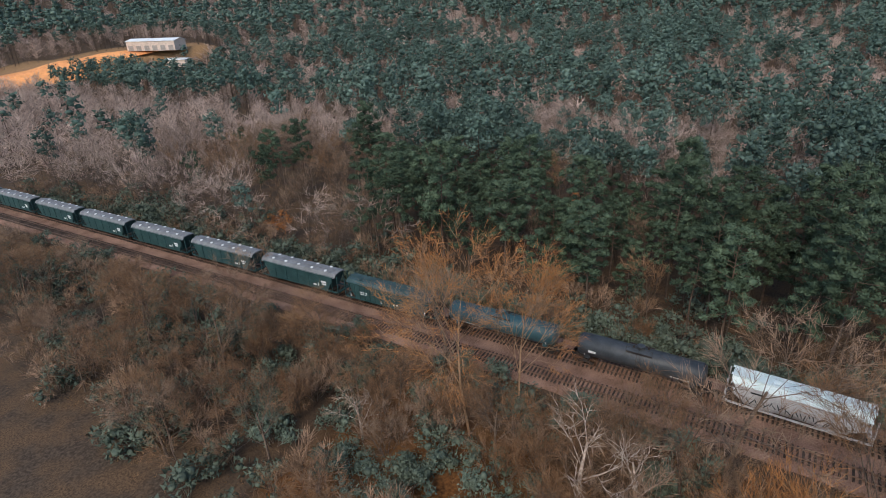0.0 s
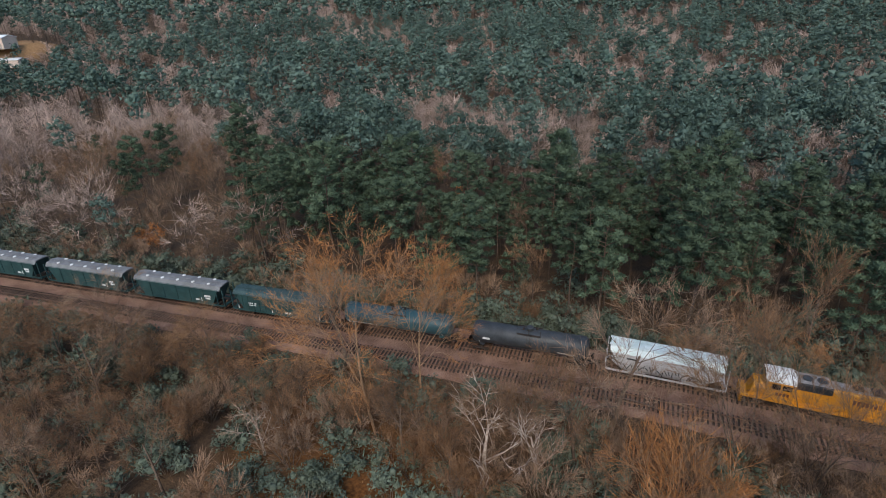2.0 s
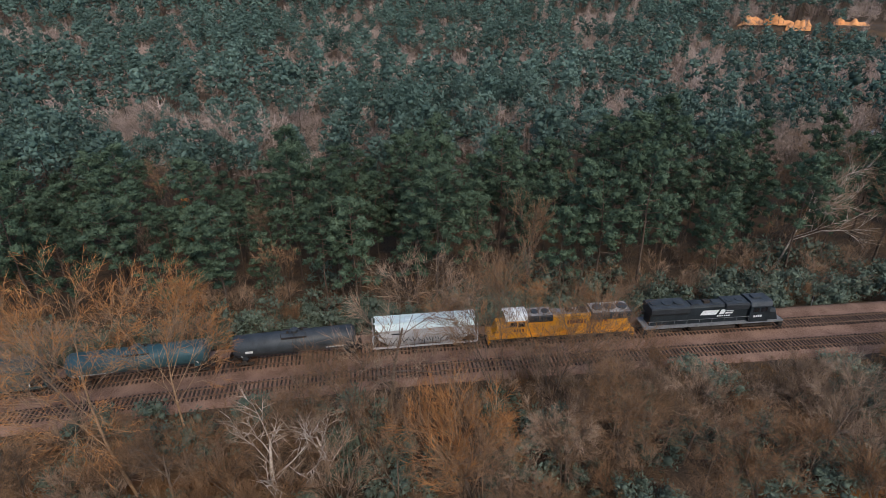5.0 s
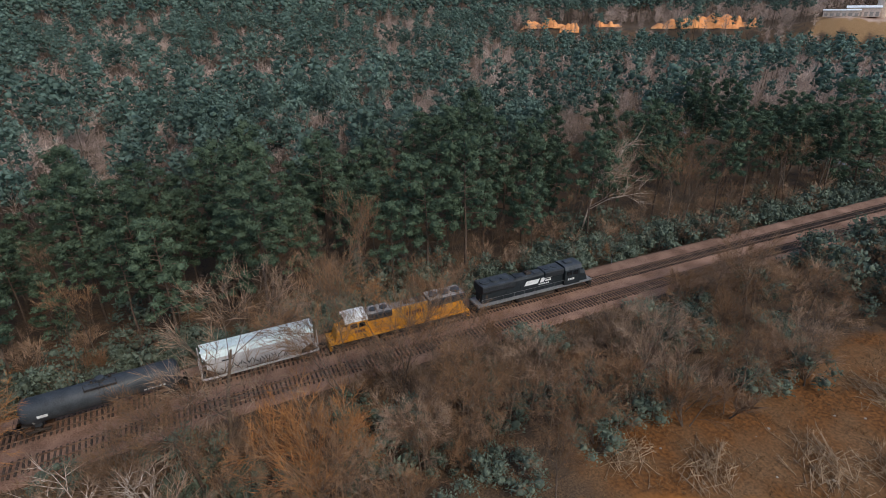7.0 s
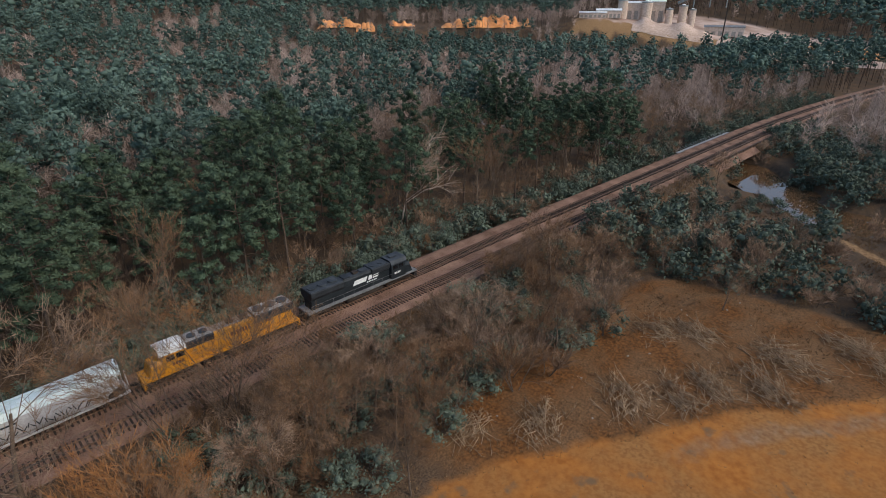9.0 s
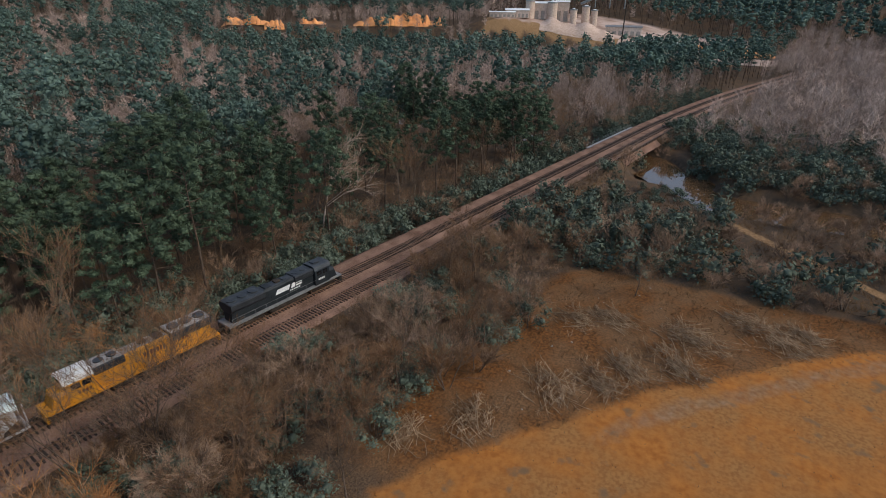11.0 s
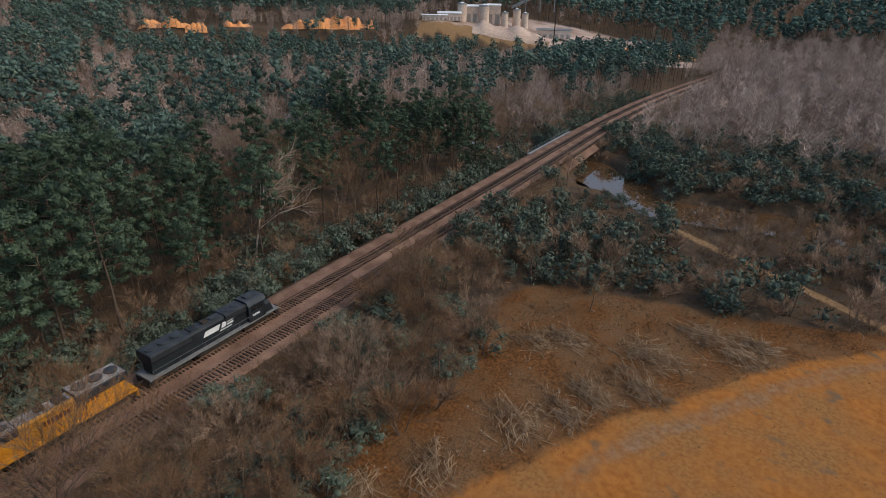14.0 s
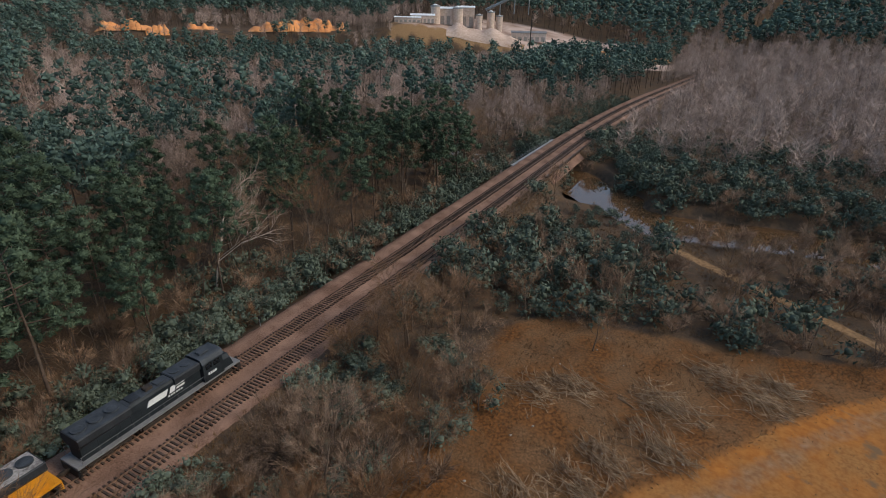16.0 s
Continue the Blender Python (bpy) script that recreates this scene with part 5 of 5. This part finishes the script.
def brush_pile(x, y, length, width, height, turn, seed):
    r = np.random.default_rng(seed)
    root = thing("brush_pile", Matrix.Translation((x, y, float(land(x, y)))) @ pose(0, 0, 0, 0, 0, math.degrees(turn)), "heap of cut grey-brown branches on dry ground", "brush pile", "brush piles")
    n = int(80 * length / 6)
    p0, p1, ra, tw = [], [], [], []
    for i in range(n):
        u = r.uniform(-0.5, 0.5)
        v = r.normal(0, 0.22)
        z = max(0.05, height * (1 - (2 * u) ** 2) * (1 - (2 * v) ** 2) * r.uniform(0.1, 1.0))
        d = unit(np.array([r.choice((-1.0, 1.0)), r.normal(0, 0.75), r.normal(0.1, 0.25)]))
        l = r.uniform(1.0, 2.6)
        a = np.array([u * length, v * width * 2, z])
        b = a + d * l
        b[2] = max(0.04, b[2])
        p0.append(a - d * l * 0.3), p1.append(b), ra.append(r.uniform(0.02, 0.05))
        for k in range(9):
            s = a + (b - a) * r.uniform(0.3, 1.0)
            tw.append((s, s + unit(d + r.normal(0, 0.45, 3)) * r.uniform(0.5, 1.3)))
    p0, p1, ra = np.array(p0), np.array(p1), np.array(ra)
    p0[:, 2] = np.maximum(p0[:, 2], 0.03)
    v1, q1 = tubes(p0, p1, ra, ra * 0.45, 5)
    tagged(part("cut_branch", fast_mesh("cut_branch", v1, [q1], [STICKS], smooth=True), None, root), kind="stuff")
    v2, t2 = spikes(np.array([t[0] for t in tw]), np.array([t[1] for t in tw]), np.full(len(tw), 0.022))
    tagged(part("twig", fast_mesh("twig", v2, [t2], [STICKS]), None, root), kind="stuff")


for i, (x, y, l, w, h, a) in enumerate(((77.5, -40.0, 7, 3.2, 1.0, -1.9), (79.5, -51.5, 9, 3.6, 1.3, -2.0), (88.0, -60.0, 13, 3.6, 1.5, -2.05), (71.5, -51.5, 8.5, 3.0, 1.3, -2.3),
                                        (66.4, -46.6, 6.5, 2.6, 1.1, -2.3), (61.5, -44.2, 6.5, 2.6, 1.1, -2.3), (56.2, -40.2, 7, 3.6, 1.3, -2.4), (74.0, -35.2, 6, 3.0, 0.9, -1.9),
                                        (45.0, -35.3, 6, 3.4, 1.3, -2.5), (38.0, -29.8, 5.5, 3.0, 1.2, -2.6), (91.0, -65.0, 5, 2.4, 0.9, -2.0))):
    brush_pile(x, y, l, w, h, a, 300 + i)

rng = np.random.default_rng(21)
p0, p1 = [], []
while len(p0) < 66000:
    x, y = rng.uniform(-90, 150), rng.uniform(-100, -8)
    if rng.uniform() > 0.35 and not (x > 25 and y < -20):
        continue
    fl = float(field_line(x))
    if y < fl - 0.8 and x < 118 and rng.uniform() > 0.06:
        continue
    if y - float(shift(x)) > -9.0 or abs(x - float(creek_line(y))) < 8 or path_distance(x, y) < 1.2:
        continue
    if noise.noise(Vector((x * 0.25, y * 0.25, 5.0))) < -0.12 and y > fl:
        continue
    z = float(land(x, y))
    h = rng.uniform(0.15, 0.5) * (0.5 if y < fl else 1.0) * (1.6 if x > 100 else 1.0)
    for k in range(4):
        d = rng.normal(0, 0.6, 2)
        p0.append((x + d[0] * 0.1, y + d[1] * 0.1, z - 0.02)), p1.append((x + d[0] * h, y + d[1] * h, z + h))
while len(p0) < 92000:
    x = rng.uniform(-95, 155)
    off = rng.uniform(-12.5, -7.4)
    if rng.uniform() > 0.35 + 0.65 * min(1.0, (-7.2 - off) / 2.0):
        continue
    y = off + float(shift(x))
    z = max(float(land(x, y)), np.interp(off, [-10.6, -9.0, -7.5, -6.8], [-2.3, -1.4, -0.42, -0.27]))
    h = rng.uniform(0.25, 0.85)
    for k in range(4):
        d = rng.normal(0, 0.55, 2)
        p0.append((x + d[0] * 0.1, y + d[1] * 0.1, z - 0.05)), p1.append((x + d[0] * h, y + d[1] * h, z + h))
v, t = blades(np.array(p0), np.array(p1), np.full(len(p0), 0.03))
tagged(new("dry_grass", fast_mesh("dry_grass", v, [t], [DRY_GRASS])), "tufts of dry orange-brown winter grass", "grass", kind="stuff")
STONE = material("pale_stone", (0.25, 0.21, 0.17), (0.5, 0.44, 0.37), 2.0, vary=0.2)
stone_bm = bmesh.new()
bmesh.ops.create_icosphere(stone_bm, subdivisions=1, radius=0.16)
for v in stone_bm.verts:
    v.co *= random.uniform(0.7, 1.2)
    v.co.z *= 0.6
stone_mesh = bpy.data.meshes.new("stone")
stone_bm.to_mesh(stone_mesh)
stone_bm.free()
stone_mesh.materials.append(STONE)
for i in range(40):
    x, y = rng.uniform(36, 98), rng.uniform(-66, -30)
    if y < float(field_line(x)) + 1:
        continue
    st = tagged(new("stone", stone_mesh), "small pale stone lying on the cleared ground", "stone", "stones in the clearing")
    st.matrix_world = Matrix.Translation((x, y, float(land(x, y)) + 0.03)) @ pose(0, 0, 0, 0, 0, rng.uniform(0, 360)) @ Matrix.Scale(rng.uniform(0.6, 1.5), 4)

# ---- far works: sand heaps, a processing plant, sheds ----
SAND = material("orange_sand", (0.58, 0.22, 0.075), (0.88, 0.40, 0.15), 0.05, fine=0.6, coord="Position", rough=0.95)
GRAVEL = material("pale_gravel", (0.40, 0.28, 0.21), (0.60, 0.45, 0.36), 0.05, fine=0.6, coord="Position", rough=0.95)
CLAD = material("pale_cladding", (0.48, 0.37, 0.29), (0.68, 0.54, 0.44), 0.1, fine=0.8)
BAY = material("shadowed_bay_door", (0.26, 0.22, 0.19), (0.38, 0.33, 0.29), 0.1, fine=0.8)
SHED_ROOF = material("white_sheet_roof", (0.62, 0.64, 0.64), (0.84, 0.85, 0.85), 0.1, fine=0.8)


def polar(az, r):
    a = radians(az)
    return math.sin(a) * r, math.cos(a) * r - 60


def heap(name, az, r, wide, deep, high, mat, label, seed, peaks=1):
    g = np.random.default_rng(seed)
    x, y = polar(az, r)
    n, m = 40, 16
    u, w = np.meshgrid(np.linspace(-1, 1, n), np.linspace(-1, 1, m))
    ridge = np.zeros(n)
    for k in range(peaks * 2 + 1):
        ridge = np.maximum(ridge, g.uniform(0.55, 1.0) * np.exp(-((np.linspace(-1, 1, n) - g.uniform(-0.75, 0.75)) / g.uniform(0.18, 0.4)) ** 2))
    ridge = np.maximum(ridge, 0.35) * np.clip((1 - np.abs(np.linspace(-1, 1, n))) * 4, 0, 1)
    h = ridge[None, :] * np.clip(1.15 - np.abs(w + 0.15 * np.sin(u * 7)) * 1.25, 0, 1) * high
    h = h + 0.12 * g.normal(0, 1, u.shape) * (h > 0.2)
    a = radians(90 - az) + math.pi / 2
    X, Y = u.ravel() * wide / 2, w.ravel() * deep / 2
    px, py = x + X * math.cos(a) - Y * math.sin(a), y + X * math.sin(a) + Y * math.cos(a)
    idx = np.arange(n * m).reshape(m, n)
    q = np.stack([idx[:-1, :-1], idx[:-1, 1:], idx[1:, 1:], idx[1:, :-1]], axis=-1).reshape(-1, 4)
    me = fast_mesh(name, np.stack([px, py, land(px, py) + h.ravel() - 0.05], axis=1), [q], [mat], smooth=True)
    tagged(new(name, me), label, "heap", "heaps beyond the woods")


heap("sand_mound", 34.6, 515, 40, 22, 8, SAND, "long orange sand heap beyond the woods", 1, 2)
heap("sand_mound", 37.0, 505, 16, 14, 6, SAND, "small orange sand heap beyond the woods", 2)
heap("sand_mound", 46.3, 512, 34, 20, 8, SAND, "long orange sand heap beyond the woods", 3, 2)
heap("sand_mound", 49.5, 512, 38, 20, 10, SAND, "long orange sand heap beyond the woods", 4, 3)
heap("sand_mound", 52.0, 516, 20, 16, 9, SAND, "orange sand heap with steep sides", 5, 1)
heap("gravel_mound", 66.0, 514, 62, 34, 8, GRAVEL, "broad pale pink gravel heap before the plant", 6)
heap("sand_mound", 79.5, 545, 70, 30, 7, SAND, "long orange sand bank behind the plant", 7, 2)
heap("sand_mound", 40.5, 520, 24, 16, 6, SAND, "low orange sand heap between trees", 8, 1)


def shed(az, r, wide, deep, high, turn, label, wall=CLAD, roof=SHED_ROOF, bays=6):
    x, y = polar(az, r)
    root = thing("shed", Matrix.Translation((x, y, float(land(x, y)) - 0.3)) @ pose(0, 0, 0, 0, 0, turn), label, "building", "buildings of the works")
    b = bmesh.new()
    prism(b, [(-deep / 2, 0), (deep / 2, 0), (deep / 2, high), (0, high + deep * 0.1), (-deep / 2, high)], -wide / 2, wide / 2)
    part("wall", b, wall, root)
    for s in (-1, 1):
        rf = bmesh.new()
        prism(rf, [(0, high + deep * 0.1 + 0.05), (s * (deep / 2 + 0.5), high - 0.05), (s * (deep / 2 + 0.5), high + 0.2), (0, high + deep * 0.1 + 0.3)], -wide / 2 - 0.5, wide / 2 + 0.5)
        part("roof", rf, roof, root, "pale sheet roof")
    for k in range(bays):
        w = wide / bays
        part("door", box(bmesh.new(), -wide / 2 + w * (k + 0.2), -wide / 2 + w * (k + 0.8), -deep / 2 - 0.08, -deep / 2 + 0.02, 0.3, high * 0.55), BAY, root)
    return root


def silo(az, r, radius, high, mat=CLAD):
    x, y = polar(az, r)
    root = thing("silo", Matrix.Translation((x, y, float(land(x, y)) - 0.3)), "tall pale round silo of the processing plant", "silo", "buildings of the works")
    part("shell", cyl(bmesh.new(), (0, 0, 0), (0, 0, high), radius, n=18), mat, root)
    part("top", cyl(bmesh.new(), (0, 0, high), (0, 0, high + radius * 0.5), radius, radius * 0.2, n=18), SHED_ROOF, root)
    part("top_rail", cyl(bmesh.new(), (0, 0, high - 0.2), (0, 0, high + 0.9), radius + 0.2, n=18, caps=False), STEEL, root)


plant(OAK_BROWN, *polar(70.5, 470), 0.0, 2.1, 1.2, WOODS, "large oak holding its orange leaves before the works")
shed(60.2, 522, 20, 12, 6, -58, "low white shed at the edge of the plant")
shed(62.6, 540, 16, 14, 13, -60, "tall pale processing building", bays=3)
shed(64.4, 545, 12, 12, 16, -62, "tall pale processing tower", bays=2)
shed(70.2, 535, 30, 12, 7, -68, "long shed with a shallow roof", roof=GREY_ROOF)
shed(58.8, 515, 22, 6, 4, -58, "low white shed at the edge of the plant")
for az, r, rad, hi in ((61.4, 530, 4, 14), (63.5, 533, 4.5, 15), (65.5, 536, 3, 12), (66.6, 548, 3.5, 15), (67.4, 550, 3, 13)):
    silo(az, r, rad, hi)
conveyor = thing("conveyor", Matrix.Translation((*polar(68.5, 520), 38)) @ pose(0, 0, 0, 0, 0, -70), "slanting steel conveyor rising to the plant", "conveyor")
part("boom", cyl(bmesh.new(), (-22, 0, 2), (18, 0, 20), 1.1, n=6), STEEL, conveyor)
for k in range(3):
    part("trestle", cyl(bmesh.new(), (-10 + k * 12, 0, -1), (-10 + k * 12, 0, 7.5 + k * 5.2), 0.5, n=6), STEEL, conveyor)
mast = thing("lattice_mast", Matrix.Translation((*polar(70.3, 400), float(land(*polar(70.3, 400))))), "thin dark mast rising above the trees", "mast")
part("pole", cyl(bmesh.new(), (0, 0, 0), (0, 0, 44), 0.6, 0.3, n=8), IRON, mast)
for az, r, w, hi in ((72.5, 520, 16, 3), (74.0, 528, 20, 3.5), (76.5, 515, 14, 3), (78.5, 522, 18, 3)):
    shed(az, r, w, 8, hi, -az, "low pale store with a flat roof", bays=3)
heap("gravel_mound", 75.0, 505, 90, 26, 3, GRAVEL, "low pale spread of gravel", 12, 3)
heap("gravel_mound", 83.0, 508, 70, 24, 3, GRAVEL, "low pale spread of gravel", 13, 2)
# sheds seen beyond the woods at the clip's start
shed(-61.8, 505, 40, 16, 7, 28, "long white-roofed shed in an orange yard", wall=CLAD)
shed(-60.3, 490, 18, 10, 5, 24, "small white-roofed shed before the long one")
shed(-63.5, 488, 14, 8, 4, 30, "small white-roofed shed before the long one")
heap("sand_mound", -68.0, 512, 110, 26, 3, SAND, "low orange bank of earth by the sheds", 14, 3)
heap("sand_mound", -73.0, 500, 90, 24, 2.5, SAND, "low orange bank of earth by the sheds", 15, 2)
# a white roof far off among the trees
shed(-39.9, 560, 16, 10, 13, 38, "small pale house roof among far trees", bays=2)


# ---- the sleepers that can be told apart ----
for root, m in near_ties:
    tie = new("sleeper", tie_mesh)
    tie.parent = root
    tie.matrix_basis = m
